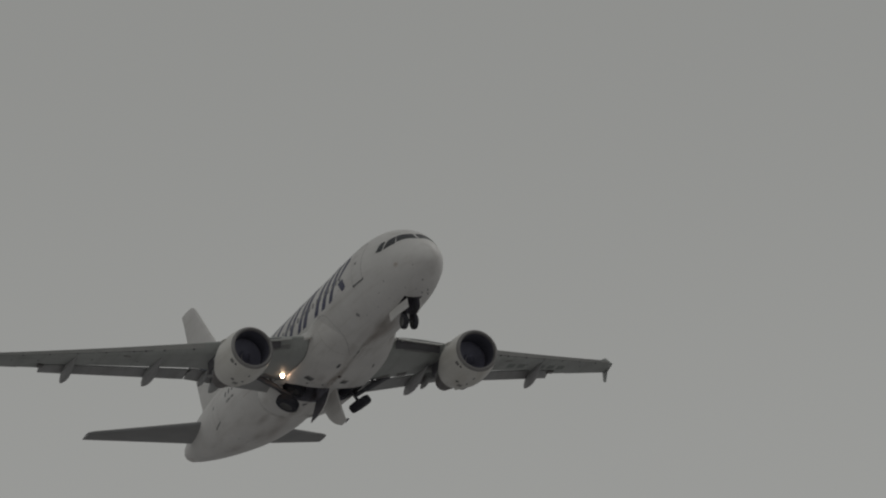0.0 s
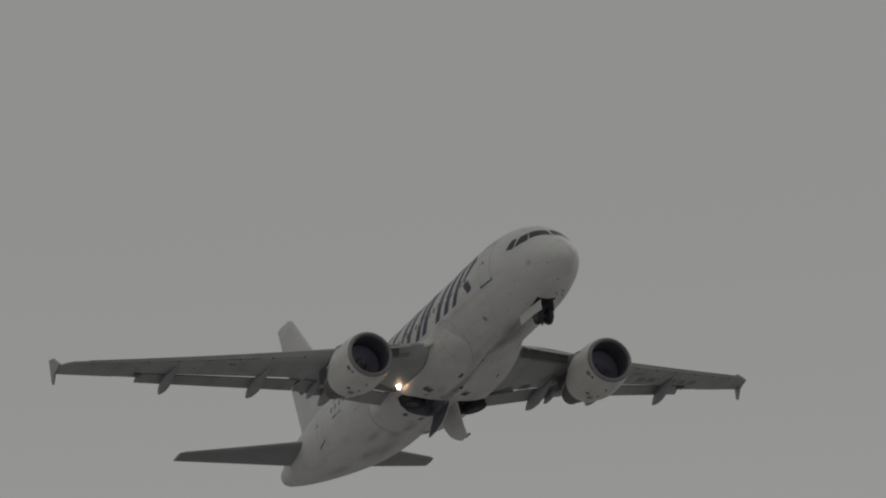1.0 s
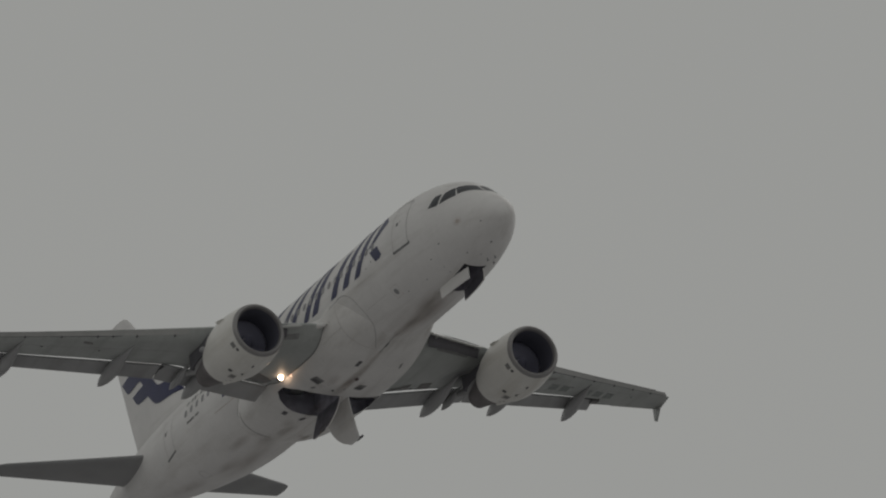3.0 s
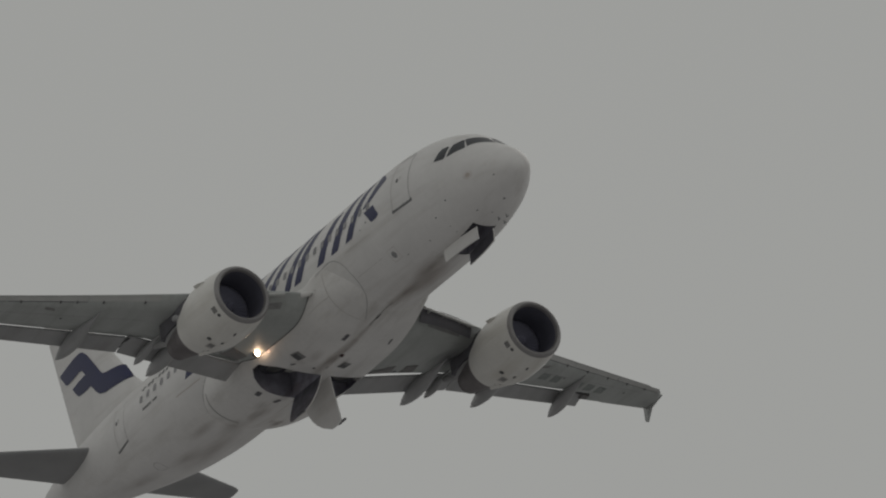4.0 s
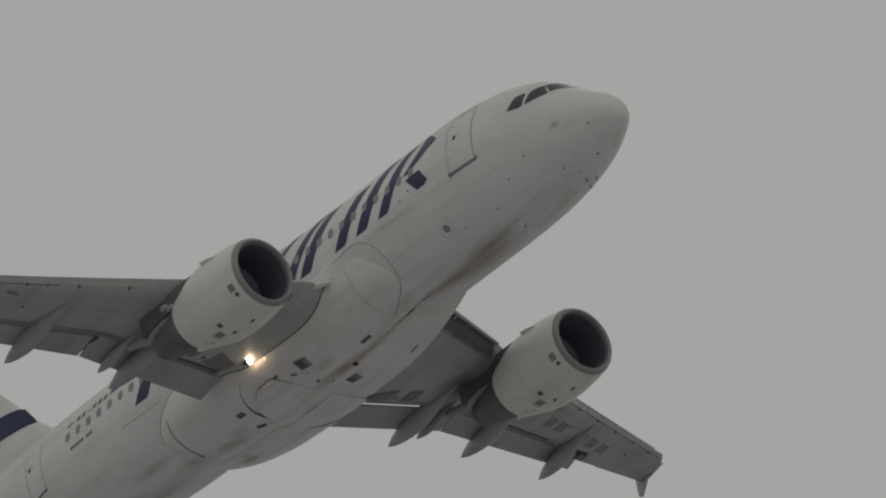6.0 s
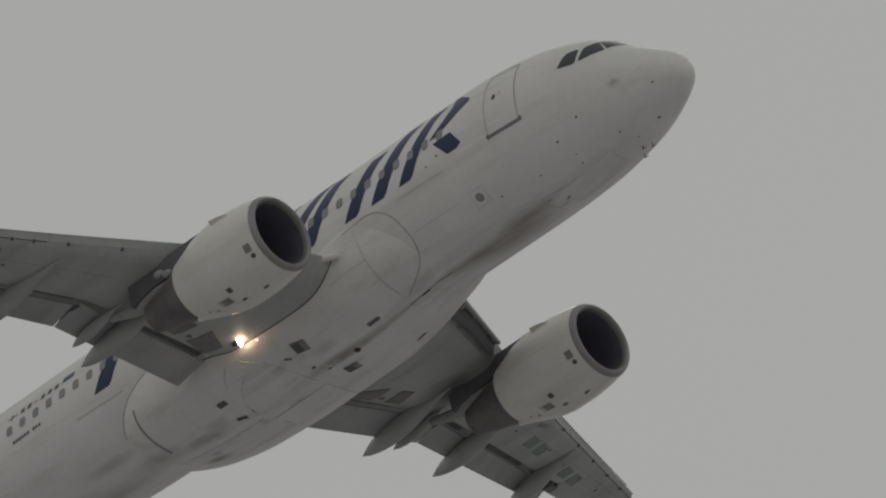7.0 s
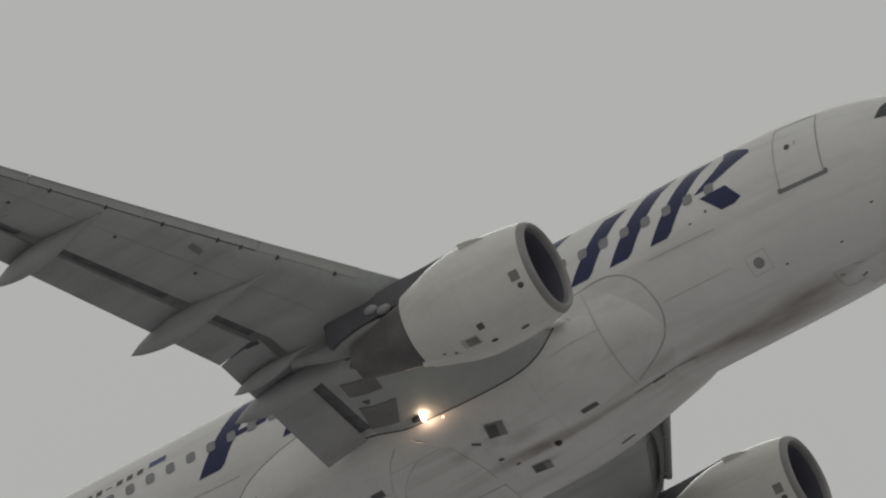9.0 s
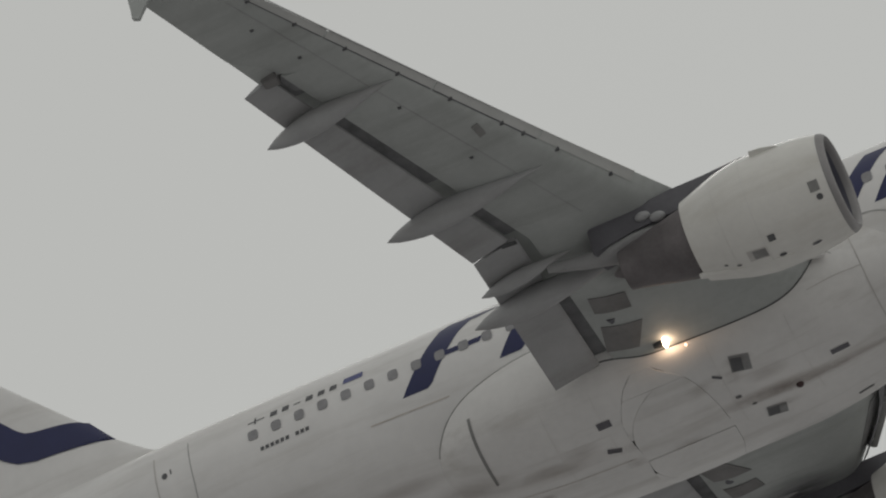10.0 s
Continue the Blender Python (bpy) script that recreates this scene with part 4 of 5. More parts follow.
for s, y, z, a, b, m, turn in ((13.42, -1.5, -2.25, 0.42, 0.36, SHADE, 12), (13.28, 0.2, -2.47, 0.42, 0.34, SHADE, 12), (11.52, -0.74, -2.38, 0.4, 0.14, PYLON, 0), (14.43 - 0.45, -1.39, -2.29, 0.2, 0.06, PYLON, 30), (13.8, -0.69, -2.44, 0.12, 0.08, MARK, 0), (13.6, -0.3, -2.46, 0.1, 0.06, MARK, 0), (16.19 + 0.3, -1.37, -2.3, 0.3, 0.16, PYLON, 0), (16.58, -0.61, -2.45, 0.3, 0.14, PYLON, 20), (11.57, 1.16, -2.3, 0.35, 0.07, MARK, 0), (10.0, -0.26, -2.25, 0.3, 0.07, MARK, 0)):
    mark("belly_inlet", s, y, z, a, b, m, belly, turn=turn, lift=0.01)
    # flat dark mark painting the shade inside the recessed inlet
    if m is SHADE:
        mark("inlet_shade", s + 0.07, y, z, a * 0.55, b * 0.8, MARK, belly, turn=turn, lift=0.014)


# ---- exhaust and fluid grime on the keel ----
def grime_material(name, most):
    m = bpy.data.materials.new(name)
    m.use_nodes = True
    n, l = m.node_tree.nodes, m.node_tree.links
    b = n["Principled BSDF"]
    b.inputs["Base Color"].default_value = (0.21, 0.145, 0.11, 1)
    b.inputs["Roughness"].default_value = 0.75
    co = n.new("ShaderNodeTexCoord")
    uv = n.new("ShaderNodeUVMap")
    mp = n.new("ShaderNodeMapping")
    mp.inputs["Scale"].default_value = (0.5, 2.2, 2.2)
    l.new(co.outputs["Object"], mp.inputs["Vector"])
    no = n.new("ShaderNodeTexNoise")
    no.inputs["Scale"].default_value, no.inputs["Detail"].default_value, no.inputs["Roughness"].default_value = 1.4, 6, 0.6
    l.new(mp.outputs["Vector"], no.inputs["Vector"])
    gr = n.new("ShaderNodeTexGradient")
    gr.gradient_type = "SPHERICAL"
    l.new(uv.outputs["UV"], gr.inputs["Vector"])
    mul = n.new("ShaderNodeMath")
    mul.operation = "MULTIPLY"
    l.new(no.outputs["Fac"], mul.inputs[0])
    l.new(gr.outputs["Fac"], mul.inputs[1])
    ramp = n.new("ShaderNodeMapRange")
    ramp.inputs["From Min"].default_value, ramp.inputs["From Max"].default_value = 0.05, 0.55
    ramp.inputs["To Min"].default_value, ramp.inputs["To Max"].default_value = 0.0, most
    l.new(mul.outputs[0], ramp.inputs["Value"])
    l.new(ramp.outputs["Result"], b.inputs["Alpha"])
    return m


GRIME = grime_material("keel_grime", 0.36)
SCUFF = grime_material("belly_scuff", 0.22)


def grime(s, y, z, along, across, mat=GRIME):
    bm = bmesh.new()
    uv = bm.loops.layers.uv.new("UVMap")
    n = 14
    base = Vector((-s, y, z))
    radial = Vector((0, y, z + 0.3)).normalized()
    tang = Vector((1, 0, 0)).cross(radial)
    at = {}
    g = []
    for j in range(n + 1):
        row = []
        for i in range(n + 1):
            u, v = 2 * i / n - 1, 2 * j / n - 1
            q = bm.verts.new(snap(base + Vector((along * u / 2, 0, 0)) + tang * across * v / 2, 0.011))
            at[q] = (u, v)
            row.append(q)
        g.append(row)
    for j in range(n):
        for i in range(n):
            f = bm.faces.new((g[j][i], g[j][i + 1], g[j + 1][i + 1], g[j + 1][i]))
            for lp in f.loops:
                lp[uv].uv = at[lp.vert]
    part("grime_stain", bm, mat, fuselage, "brown grime stain")


for s, y, z, a, b in ((6.9, 0.0, -2.07, 4.6, 1.3), (8.3, -0.2, -2.1, 3.6, 0.6), (11.8, -0.3, -2.4, 4.2, 0.4), (13.2, -0.45, -2.4, 3.4, 0.5), (6.1, -0.35, -2.0, 2.6, 0.9), (15.6, -0.5, -2.4, 2.8, 0.4)):
    grime(s, y, z, a, b)
for s, y, z, a, b in ((17.8, -0.6, -2.4, 3.4, 0.6), (20.9, -1.1, -1.75, 2.6, 0.5), (23.0, -0.6, -1.8, 3.0, 0.6), (22.0, -0.2, -1.95, 5.5, 0.9), (19.6, -0.6, -2.05, 2.2, 0.9), (26.5, -0.5, -1.3, 4.0, 0.7)):
    grime(s, y, z, a, b, SCUFF)
scuff = random.Random(11)
for _ in range(16):
    grime(scuff.uniform(12.5, 18.6), scuff.uniform(-1.75, 0.5), -2.3, scuff.uniform(0.5, 1.3), scuff.uniform(0.25, 0.6), SCUFF)


# ---- wing fittings ----
def wing_plate(name, pts, side, mat, parent, drop=0.018):
    """A shallow plate under the wing, by (s, y) corners."""
    def z(s, y):
        te = wing_te(y) if y < 13.17 else clean_te(y)
        return under(y, max(0.0, min(1.0, (s - wing_le(y)) / (te - wing_le(y)))))
    bm = bmesh.new()
    n = 4
    (s0, y0), (s1, y1), (s2, y2), (s3, y3) = pts
    mix = lambda u, v, a, b, c, e: (a * (1 - u) + b * u) * (1 - v) + (e * (1 - u) + c * u) * v
    grid = [[(mix(i / n, j / n, s0, s1, s2, s3), mix(i / n, j / n, y0, y1, y2, y3)) for i in range(n + 1)] for j in range(n + 1)]
    low = [[bm.verts.new((-s, side * y, z(s, y) - drop)) for s, y in row] for row in grid]
    top = [[bm.verts.new((-s, side * y, z(s, y) - drop + 0.014)) for s, y in row] for row in grid]
    for j in range(n):
        for i in range(n):
            for g in (low, top):
                bm.faces.new((g[j][i], g[j][i + 1], g[j + 1][i + 1], g[j + 1][i]))
    rim = [(0, i) for i in range(n)] + [(j, n) for j in range(n)] + [(n, n - i) for i in range(n)] + [(n - j, 0) for j in range(n)]
    for (a, b), (c, e) in zip(rim, rim[1:] + rim[:1]):
        bm.faces.new((low[a][b], low[c][e], top[c][e], top[a][b]))
    return part(name, bm, mat, parent, smooth=False)


DARK_PATCH = grime_material("dark_patch_grey", 0.75)
DARK_PATCH.node_tree.nodes["Principled BSDF"].inputs["Base Color"].default_value = (0.12, 0.115, 0.125, 1)


def wing_dark_patch(side, s, y, along, across, parent):
    """A soft dark patch on the wing's lower skin."""
    bm = bmesh.new()
    uv = bm.loops.layers.uv.new("UVMap")
    n, at, g = 12, {}, []
    for j in range(n + 1):
        row = []
        for i in range(n + 1):
            u, v = 2 * i / n - 1, 2 * j / n - 1
            a, b = s + along * u / 2, y + across * v / 2
            q = bm.verts.new((-a, side * b, under(b, max(0.0, min(1.0, (a - wing_le(b)) / (wing_te(b) - wing_le(b))))) - 0.006))
            at[q] = (u, v)
            row.append(q)
        g.append(row)
    for j in range(n):
        for i in range(n):
            f = bm.faces.new((g[j][i], g[j][i + 1], g[j + 1][i + 1], g[j + 1][i]))
            for lp in f.loops:
                lp[uv].uv = at[lp.vert]
    part("underwing_patch", bm, DARK_PATCH, parent, "soft dark patch under the wing")


for side in (-1, 1):
    wing_dark_patch(side, 14.3, 5.2, 2.4, 2.2, wings[side])
    w = wings[side]
    wing_plate("gear_leg_door", [(15.1, 2.5), (15.78, 2.5), (15.6, 3.3), (14.75, 3.2)], side, GEAR_PANEL, w, 0.02)
    wing_plate("access_panel", [(14.8, 3.65), (15.55, 3.75), (15.5, 4.25), (14.75, 4.1)], side, GEAR_PANEL, w, 0.02)
    wing_plate("fuel_panel", [(15.4, 9.65), (15.55, 9.6), (15.6, 9.95), (15.45, 9.98)], side, VENT, w)
    for s, y in ((15.92, 9.18), (17.73, 13.5), (18.24, 14.66), (16.6, 11.2)):
        wing_plate("fuel_port", [(s - 0.035, y - 0.03), (s + 0.035, y - 0.03), (s + 0.035, y + 0.03), (s - 0.035, y + 0.03)], side, MARK, w)
    for a, b in (((13.4, 6.6), (17.9, 15.6)), ((14.6, 6.6), (18.35, 15.6))):
        (s0, y0), (s1, y1) = a, b
        for k in range(6):
            f, g = k / 6, (k + 1) / 6
            wing_plate("panel_seam", [(s0 + (s1 - s0) * f, y0 + (y1 - y0) * f), (s0 + (s1 - s0) * f + 0.025, y0 + (y1 - y0) * f), (s0 + (s1 - s0) * g + 0.025, y0 + (y1 - y0) * g), (s0 + (s1 - s0) * g, y0 + (y1 - y0) * g)], side, FLAP_GREY, w, 0.006)
    # dark strip at the stepped flap end paints the gap's shade
    wing_plate("flap_gap_strip", [(16.1, 6.42), (16.9, 6.45), (16.9, 6.53), (16.1, 6.52)], side, DARK, w, 0.1)
    # added dark plate that hides the open gap at the flap's outer end
    wing_plate("flap_cove_shade", [(17.9, 12.45), (18.62, 12.45), (18.84, 13.15), (18.1, 13.15)], side, COVE_SHADE, w, -0.1)
    # dark drive housing at the flap's outer end
    part("flap_drive", box((-18.66, side * 13.15 - 0.15, 0.0), (-18.34, side * 13.15 + 0.15, 0.24), bevel=0.02), GEAR_PANEL, w)
    # inner slat bay: grey plate with the recess's shade in its colour
    wing_plate("slat_bay_shade", [(11.72, 2.9), (11.92, 2.9), (12.72, 4.6), (12.55, 4.6)], side, SHADE, w, 0.012)

# registration under the port wing, as plain bars
for k in range(6):
    y0 = 10.05 + 0.64 * k
    if k != 2:
        s0 = 16.15 + 0.47 * (y0 - 10.05)
        wing_plate("marking_bar", [(s0 - 0.12, y0), (s0 + 0.1, y0 + 0.42), (s0 + 0.55, y0 + 0.42), (s0 + 0.4, y0)], 1, MARK_GREEN, wings[1], 0.008)
wing_plate("marking_bar", [(18.15, 12.6), (18.33, 13.0), (18.48, 13.0), (18.3, 12.6)], 1, MARK, wings[1], 0.02)

# wing-root sealing strips, where the wing meets the belly fairing
def root_point(s, side):
    y = 2.2
    for _ in range(12):
        z = under(y, max(0.0, (s - wing_le(y)) / (wing_te(y) - wing_le(y))))
        w, h = belly_w(s), belly_deep(s)
        y = 0.5 * y + 0.5 * w * (1 - min(0.98, abs(z - belly_mid(s)) / h) ** 2.5) ** 0.4
    return Vector((-s, side * y, z))


for side in (-1, 1):
    bm = bmesh.new()
    pts = [root_point(11.1 + 5.1 * (k / 36) ** 1.5, side) for k in range(37)]
    for a, b in zip(pts, pts[1:]):
        tube(a, b, 0.017, n=8, bm=bm)
    part("root_seal", bm, DARK, belly)

# seal round the tail of the belly fairing, where it meets the fuselage
def tail_seal_point(s, side):
    lo, hi = 0.0, 1.45
    t, b, w, c = fus_top(s), fus_bot(s), fus_hw(s), fus_mid(s)
    at = lambda a: (w * math.cos(a), c - (c - b) * math.sin(a))
    inside = lambda a: abs(at(a)[0] / belly_w(s)) ** 2.5 + abs((at(a)[1] - belly_mid(s)) / belly_deep(s)) ** 2.5 < 1
    steps = [k / 400 * math.pi / 2 for k in range(401)]
    for a in steps:
        if inside(a):
            y, z = at(a)
            return Vector((-s, side * y, z))
    return None


for side in (-1, 1):
    bm = bmesh.new()
    pts = [p for p in (tail_seal_point(17.2 + 3.25 * k / 40, side) for k in range(41)) if p]
    for a, b in zip(pts, pts[1:]):
        tube(a, b, 0.013, n=8, bm=bm)
    part("fairing_seal", bm, VENT, belly)

# small pale fairing on the leading edge of each wing root
for side in (-1, 1):
    rr = []
    for s, y, z, r in ((10.98, 2.16, -1.03, 0.02), (11.06, 2.18, -1.02, 0.07), (11.2, 2.22, -0.99, 0.1), (11.5, 2.3, -0.93, 0.11), (11.9, 2.35, -0.86, 0.06)):
        rr.append([(-s, side * y + r * math.cos(t), z + r * math.sin(t)) for t in [2 * math.pi * k / 14 for k in range(14)]])
    part("root_fairing", loft(rr), FAIRING, wings[side])

# nacelle marks: vents, ports and latches
for side in (-1, 1):
    cy, cz = side * 5.72, -2.09
    def plate(name, s, a, along, across, mat, rounded=False):
        bm = bmesh.new()
        k = 20 if rounded else 4
        ring = []
        for i in range(k):
            t = 2 * math.pi * (i + (0 if rounded else 0.5)) / k
            u, v = math.cos(t) * (1 if rounded else 1.414) * along / 2, math.sin(t) * (1 if rounded else 1.414) * across / 2
            r = nac(s + u) + 0.012
            b = radians(a) + v / r
            ring.append(bm.verts.new((-(s + u), cy + r * math.cos(b), cz + r * math.sin(b))))
        bm.faces.new(ring)
        part(name, bm, mat, engines[side], smooth=False)
    ang = lambda y, z: math.degrees(math.atan2(z + 2.09, y + 5.72))
    # the same fittings on both nacelles
    plate("cowl_vent", 9.98, ang(-6.67, -2.62), 0.2, 0.22, VENT)
    plate("cowl_port", 9.94, ang(-6.5, -2.78), 0.13, 0.13, MARK, True)
    plate("cowl_vent", 11.15, ang(-6.25, -3.02), 0.15, 0.15, MARK)
    plate("cowl_port", 11.1, ang(-5.85, -3.25), 0.16, 0.09, MARK, True)
    plate("cowl_vent", 11.55, ang(-6.05, -3.15), 0.4, 0.26, FAINT)
    plate("cowl_vent", 11.5, ang(-6.05, -3.15), 0.28, 0.2, VENT)
    plate("cowl_port", 12.25, ang(-5.95, -3.1), 0.08, 0.05, MARK, True)
    plate("cowl_port", 12.0, ang(-5.9, -3.15), 0.1, 0.05, MARK, True)
    plate("cowl_port", 10.4, ang(-5.75, -3.2), 0.2, 0.08, PYLON, True)
    for s in (11.32, 12.0):
        rr = [[(-(s + d), cy + (nac(s) + 0.004) * math.cos(2 * math.pi * k / 48), cz + (nac(s) + 0.004) * math.sin(2 * math.pi * k / 48)) for k in range(48)] for d in (0, 0.009)]
        part("cowl_seam", loft(rr, caps=False), HAIR, engines[side])
    # pylon fairing and its bright fittings behind the cowl
    rr = []
    for s, w, zb, zt in ((13.0, 0.08, -1.62, -1.42), (13.3, 0.26, -1.7, -1.36), (13.9, 0.34, -1.76, -1.4), (14.4, 0.3, -1.78, -1.45), (15.0, 0.16, -1.68, -1.35), (15.8, 0.04, -1.42, -1.2)):
        rr.append([(-s, cy + w * math.cos(t), (zb + zt) / 2 + (zt - zb) / 2 * math.sin(t)) for t in [2 * math.pi * k / 16 for k in range(16)]])
    part("pylon_fairing", loft(rr), FAIRING_GREY, engines[side])
    for s, dy, z in ((13.58, -0.36, -1.28), (13.28, -0.38, -1.43)):
        bm = bmesh.new()
        bmesh.ops.create_uvsphere(bm, u_segments=14, v_segments=8, radius=0.13, matrix=Matrix.Translation((-s, cy + side * -dy, z)) @ Matrix.Diagonal((1.3, 0.8, 0.8, 1)))
        part("pylon_fitting", bm, FLAP_GREY, engines[side])

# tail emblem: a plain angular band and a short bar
def fin_side(s, z):
    le = float(np.interp(z, (2.06, 2.25, 2.5, 3.0, 4.5, 6.0, 7.3), (25.3, 25.75, 26.2, 26.78, 28.13, 29.48, 30.65)))
    te = float(np.interp(z, (2.06, 2.5, 3.0, 4.5, 6.0, 7.3), (31.32, 31.46, 31.6, 31.98, 32.36, 32.68)))
    t = float(np.interp(z, (2.5, 3.0, 4.5, 6.0, 7.3), (0.42, 0.4, 0.33, 0.26, 0.2)))
    u = max(0.0, min(1.0, (s - le) / (te - le)))
    return Vector((-s, -(t * 1.5 * math.sqrt(u) * (1 - u) ** 0.85 + 0.022), z))


drape("emblem_band", [(31.95, 5.22), (31.23, 5.28), (30.56, 5.35), (30.14, 5.36), (29.93, 5.29), (29.67, 5.08), (29.17, 4.5), (28.81, 4.06), (28.65, 3.93), (28.47, 3.88), (27.91, 3.83), (27.51, 3.79), (27.31, 3.69), (26.82, 3.02), (27.31, 3.07), (27.93, 3.11), (28.56, 3.14), (28.95, 3.25), (29.22, 3.45), (29.56, 3.82), (29.96, 3.81), (30.53, 3.84), (30.75, 3.99), (31.02, 4.32), (30.49, 4.37), (29.9, 4.41), (30.1, 4.65), (30.34, 4.69), (30.9, 4.64), (31.32, 4.63), (31.53, 4.71)], fin_side, BLUE, tail_fin, "dark blue angular tail emblem", 0.08, 0.12)

# red anti-collision beacon under the belly
bm = bmesh.new()
bmesh.ops.create_uvsphere(bm, u_segments=16, v_segments=10, radius=0.09, matrix=Matrix.Translation((-12.6, -0.27, -2.42)))
part("beacon_lens", bm, BEACON, belly, "dark red beacon lens, unlit")

# landing lamp at the starboard wing root
bm = bmesh.new()
bmesh.ops.create_uvsphere(bm, u_segments=20, v_segments=12, radius=0.1, matrix=Matrix.Translation((-14.6, -2.38, -1.68)) @ Matrix.Diagonal((0.5, 0.9, 1.5, 1)))
part("landing_light", bm, LAMP, airliner, "lit landing lamp glowing warm white")
bm = lathe([(14.63, 0.07), (14.72, 0.075), (14.85, 0.05)], (-2.38, -1.69), n=20, closed_ends=True)
part("lamp_housing", bm, DARK, airliner)
# glowing dot that stands in for the landing lamp's reflection on the fairing
bm = bmesh.new()
bmesh.ops.create_uvsphere(bm, u_segments=12, v_segments=8, radius=0.022, matrix=Matrix.Translation((-14.26, -2.13, -1.77)))
part("lamp_glint", bm, LAMP_GLINT, airliner, "small glowing dot for the landing lamp's reflection")

# ---- wheel bays ----
def bay_box(bay, top, foot, mat=BAY):
    """Four walls and a roof; foot(s, y) is the height of the skin there."""
    s0, s1, y0, y1 = bay
    n = 10
    edge = [(s0 + (s1 - s0) * k / n, y0) for k in range(n)] + [(s1, y0 + (y1 - y0) * k / n) for k in range(n)] + [(s1 - (s1 - s0) * k / n, y1) for k in range(n)] + [(s0, y1 - (y1 - y0) * k / n) for k in range(n)]
    bm = loft([[(-s, y, foot(s, y)) for s, y in edge], [(-s, y, top) for s, y in edge]], caps=False)
    bm.faces.new([v for v in bm.verts if v.co.z > top - 1e-4])
    return part("wheel_bay", bm, mat, airliner, "dark open wheel bay", smooth=False)


def nose_foot(s, y):
    return fus_mid(s) - (fus_mid(s) - fus_bot(s)) * math.sqrt(1 - (y / fus_hw(s)) ** 2) + 0.01


bay_box(NOSE_BAY, -0.85, nose_foot, NOSE_BAY_GREY)
for bay in MAIN_BAYS:
    bay_box(bay, -0.75, lambda s, y: belly_low(s, y).z + 0.02)


def bay_door(name, outline, hinge, flip, inner=LINING):
    """A door leaf that follows the skin when shut, with its pivot on the hinge."""
    rings = []
    for lift in (0.012, -0.03):
        rings.append(outline(lift))
    nx, ny = len(rings[0]), len(rings[0][0])
    bm = bmesh.new()
    vs = [[[bm.verts.new(p) for p in row] for row in r] for r in rings]
    for i in range(nx - 1):
        for j in range(ny - 1):
            for r in vs:
                bm.faces.new((r[i][j], r[i + 1][j], r[i + 1][j + 1], r[i][j + 1]))
    for i in range(nx - 1):
        for j in (0, ny - 1):
            bm.faces.new((vs[0][i][j], vs[0][i + 1][j], vs[1][i + 1][j], vs[1][i][j]))
    for j in range(ny - 1):
        for i in (0, nx - 1):
            bm.faces.new((vs[0][i][j], vs[0][i][j + 1], vs[1][i][j + 1], vs[1][i][j]))
    door = part(name, bm, FAIRING, airliner, flip, origin=hinge)
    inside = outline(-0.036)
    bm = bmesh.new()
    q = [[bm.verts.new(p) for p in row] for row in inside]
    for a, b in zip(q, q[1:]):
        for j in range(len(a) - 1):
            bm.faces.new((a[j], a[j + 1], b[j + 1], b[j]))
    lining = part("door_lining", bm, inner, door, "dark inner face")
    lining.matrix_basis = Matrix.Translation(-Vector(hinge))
    return door


nose_doors, main_doors, flap_doors, corner_doors = {}, {}, {}, {}
for side in (-1, 1):
    def leaf(lift, side=side):
        rows = []
        for i in range(11):
            s = 3.035 + 1.91 * i / 10
            b, c, w = fus_bot(s), fus_mid(s), fus_hw(s)
            rows.append([Vector((-s, side * y, c - (c - b + lift) * math.sqrt(1 - (y / w) ** 2))) for y in [0.447 - 0.445 * j / 5 for j in range(6)]])
        return rows
    nose_doors[side] = bay_door("nose_gear_door", leaf, (-4.1, side * 0.45, -1.93), "white nose gear door leaf", NOSE_LINING)

    def leaf(lift, side=side):
        rows = []
        for i in range(13):
            row = []
            for j in range(9):
                s0, s1 = door_fore(j / 8), leaf_aft(j / 8)
                row.append(belly_low(s0 + (s1 - s0) * i / 12, side * (0.16 + 1.535 * j / 8), lift))
            rows.append(row)
        return rows
    main_doors[side] = bay_door("main_gear_door", leaf, (-15.2, side * 0.16, -2.47), "white main gear door leaf")
    def leaf(lift, side=side):
        rows = []
        for i in range(13):
            row = []
            for j in range(5):
                y = 1.703 + 0.356 * j / 4
                s0, s1 = door_span((y - 0.16) / 1.535)
                row.append(belly_low(s0 + (s1 - s0) * i / 12, side * y, lift))
            rows.append(row)
        return rows
    flap_doors[side] = bay_door("outer_gear_door", leaf, (-15.2, side * 2.05, -1.88), "white outer gear door leaf")

    def leaf(lift, side=side):
        rows = []
        for i in range(5):
            row = []
            for j in range(9):
                v = 0.35 + 0.65 * j / 8
                s0 = leaf_aft(v) + 0.006
                s1 = max(s0 + 0.004, door_aft(v))
                row.append(belly_low(s0 + (s1 - s0) * i / 4, side * (0.16 + 1.535 * v), lift))
            rows.append(row)
        return rows
    corner_doors[side] = bay_door("gear_door_corner", leaf, (-15.2, side * 2.05, -1.88), "white gear door corner piece")
    hook = box((-14.85, side * 1.66 - 0.03, -2.16), (-14.36, side * 1.66 + 0.05, -2.08), bevel=0.015)
    h = part("door_hook", hook, STRUT, main_doors[side])
    h.matrix_basis = Matrix.Translation((15.2, -side * 0.16, 2.47))


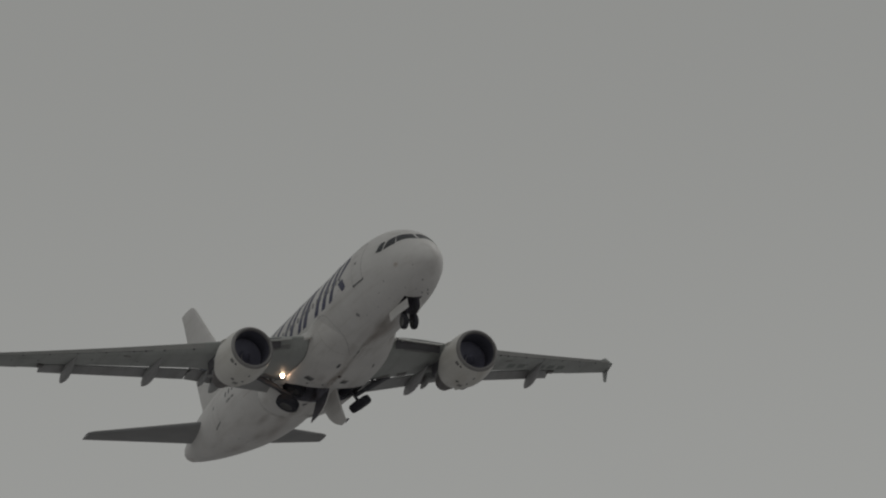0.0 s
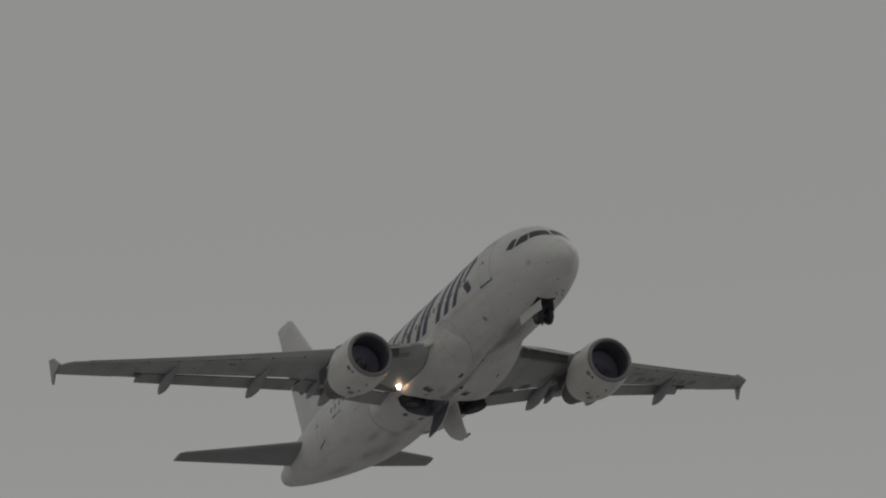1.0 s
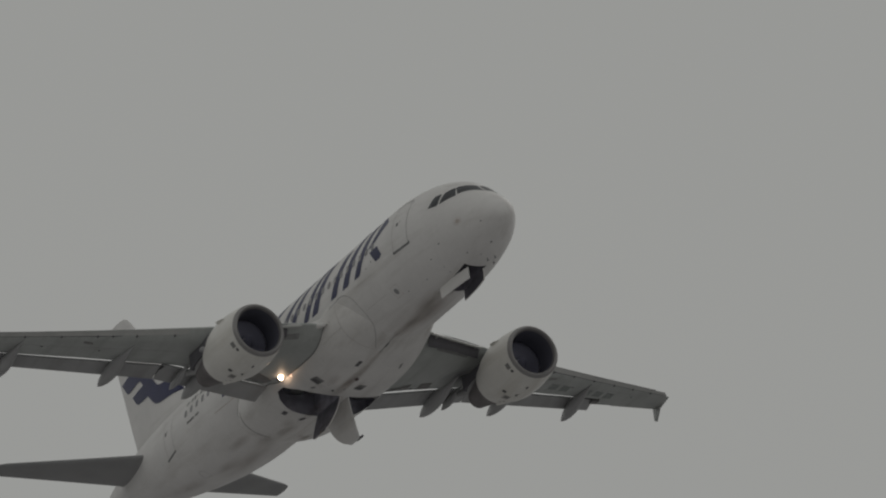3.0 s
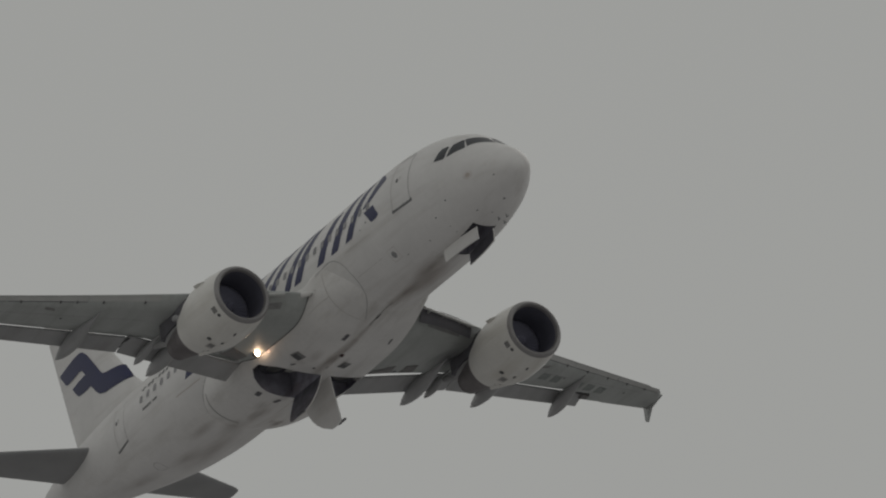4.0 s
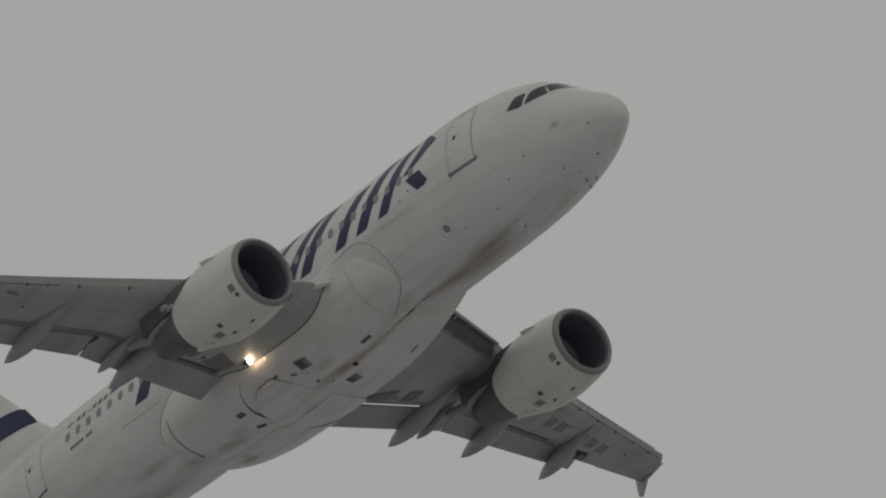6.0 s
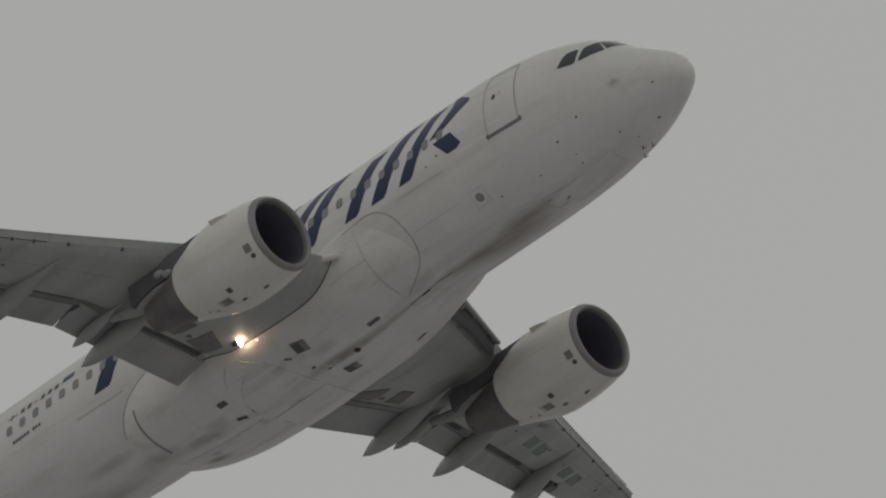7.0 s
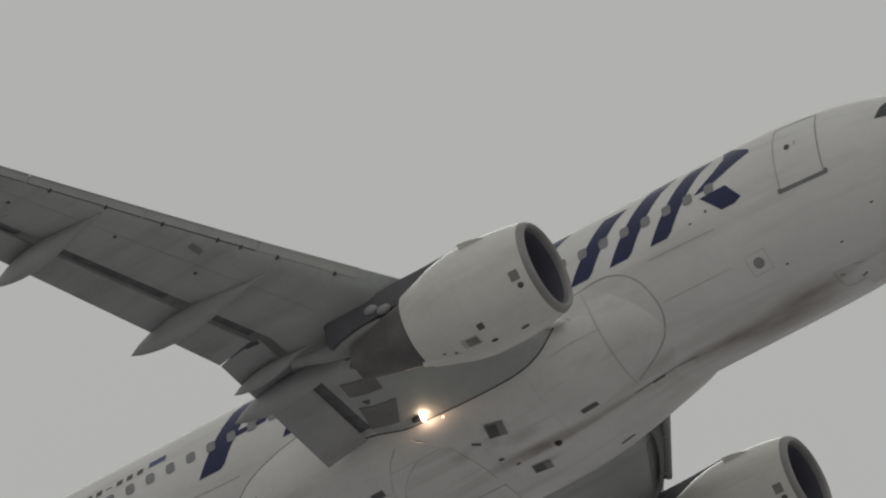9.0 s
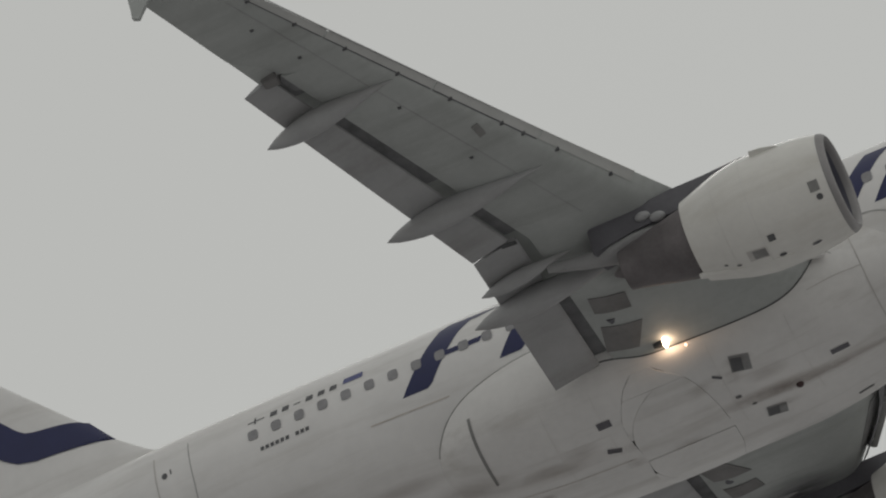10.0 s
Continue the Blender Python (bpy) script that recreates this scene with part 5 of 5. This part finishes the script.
# ---- landing gear ----
def wheel(parent, centre, radius, width):
    n = 28
    prof = [(-0.5, 0.55), (-0.5, 0.86), (-0.38, 0.97), (-0.15, 1.0), (0.15, 1.0), (0.38, 0.97), (0.5, 0.86), (0.5, 0.55)]
    rings = [[(centre[0] + r * radius * math.cos(2 * math.pi * k / n), centre[1] + w * width, centre[2] + r * radius * math.sin(2 * math.pi * k / n)) for k in range(n)] for w, r in prof]
    part("tyre", loft(rings, caps=False), TYRE, parent)
    prof = [(-0.32, 0.08), (-0.4, 0.5), (-0.5, 0.56), (0.5, 0.56), (0.4, 0.5), (0.32, 0.08)]
    rings = [[(centre[0] + r * radius * math.cos(2 * math.pi * k / n), centre[1] + w * width, centre[2] + r * radius * math.sin(2 * math.pi * k / n)) for k in range(n)] for w, r in prof]
    part("wheel_rim", loft(rings), HUB, parent)


def build_nose_gear():
    bm = tube((0, 0, 0.1), (0, 0, -1.1), 0.095, 0.09)
    tube((0, 0, -1.05), (0, 0, -1.8), 0.065, bm=bm)
    tube((0, -0.3, -1.8), (0, 0.3, -1.8), 0.05, bm=bm)
    tube((0.1, 0, -0.75), (0.7, 0, 0.0), 0.045, bm=bm)
    tube((-0.12, 0, -1.1), (-0.2, 0, -1.4), 0.03, bm=bm)
    tube((-0.2, 0, -1.4), (-0.06, 0, -1.72), 0.03, bm=bm)
    box((-0.1, -0.16, -0.8), (0.0, 0.16, -0.62), bm=bm)
    g = part("nose_gear", bm, STRUT, airliner, "dark nose gear leg with twin wheels")
    for y in (-0.25, 0.25):
        wheel(g, (0, y, -1.8), 0.38, 0.22)
    return g


def build_main_gear(side):
    bm = tube((0, 0, 0.1), (0, 0, -1.3), 0.15, 0.14)
    tube((0, 0, -1.2), (0, 0, -2.04), 0.1, bm=bm)
    tube((0, -0.5, -2.04), (0, 0.5, -2.04), 0.075, bm=bm)
    tube((0.05, -side * 0.1, -0.9), (0.0, -side * 0.9, 0.05), 0.06, bm=bm)
    tube((-0.18, 0, -1.2), (-0.3, 0, -1.6), 0.04, bm=bm)
    tube((-0.3, 0, -1.6), (-0.1, 0, -1.95), 0.04, bm=bm)
    g = part("main_gear", bm, STRUT, airliner, "dark main gear leg with twin wheels")
    for y in (-0.46, 0.46):
        wheel(g, (0, y, -2.04), 0.57, 0.4)
    return g


nose_gear = build_nose_gear()
main_gear = {side: build_main_gear(side) for side in (-1, 1)}


def motions():
    walk(airliner, PLANE_ROWS)
    # nose leg swings forward into its bay
    walk(nose_gear, [(t, pose(-5.1, 0, -1.42, 0, -a, 0)) for t, a in ((0, 42), (0.5, 48), (1.0, 55), (1.5, 68), (2.0, 82), (2.4, 94), (10, 94))])
    # main legs swing inward
    for side, rows in ((-1, ((0, 60), (0.5, 70), (1.0, 82), (1.5, 91), (1.8, 93), (10, 93))), (1, ((0, 60), (0.5, 66), (1.0, 77), (1.5, 87), (1.9, 93), (10, 93)))):
        walk(main_gear[side], [(t, pose(-16.2 + 0.9 * min(1, a / 93), side * 3.4, -1.32, -side * a, 0, 0)) for t, a in rows])
    # doors: open, then shut
    for side in (-1, 1):
        walk(nose_doors[side], [(t, pose(-4.1, side * 0.45, -1.93, side * a, 0, 0)) for t, a in ((0, 80), (4.2, 80), (4.6, 74), (5.0, 48), (5.5, 9), (5.8, 0), (10, 0))])
        top = 84 if side > 0 else 73
        walk(main_doors[side], [(t, pose(-15.2, side * 0.16, -2.47, -side * a, 0, 0)) for t, a in ((0, top), (4.2, top), (4.6, top - 3), (5.0, 56 if side > 0 else 54), (5.5, 21), (5.8, 7), (6.2, 0), (10, 0))])
        for door in (flap_doors[side], corner_doors[side]):
            walk(door, [(t, pose(-15.2, side * 2.05, -1.88, -side * a, 0, 0)) for t, a in ((0, 115), (4.8, 115), (5.3, 80), (5.7, 40), (6.1, 0), (10, 0))])


motions()
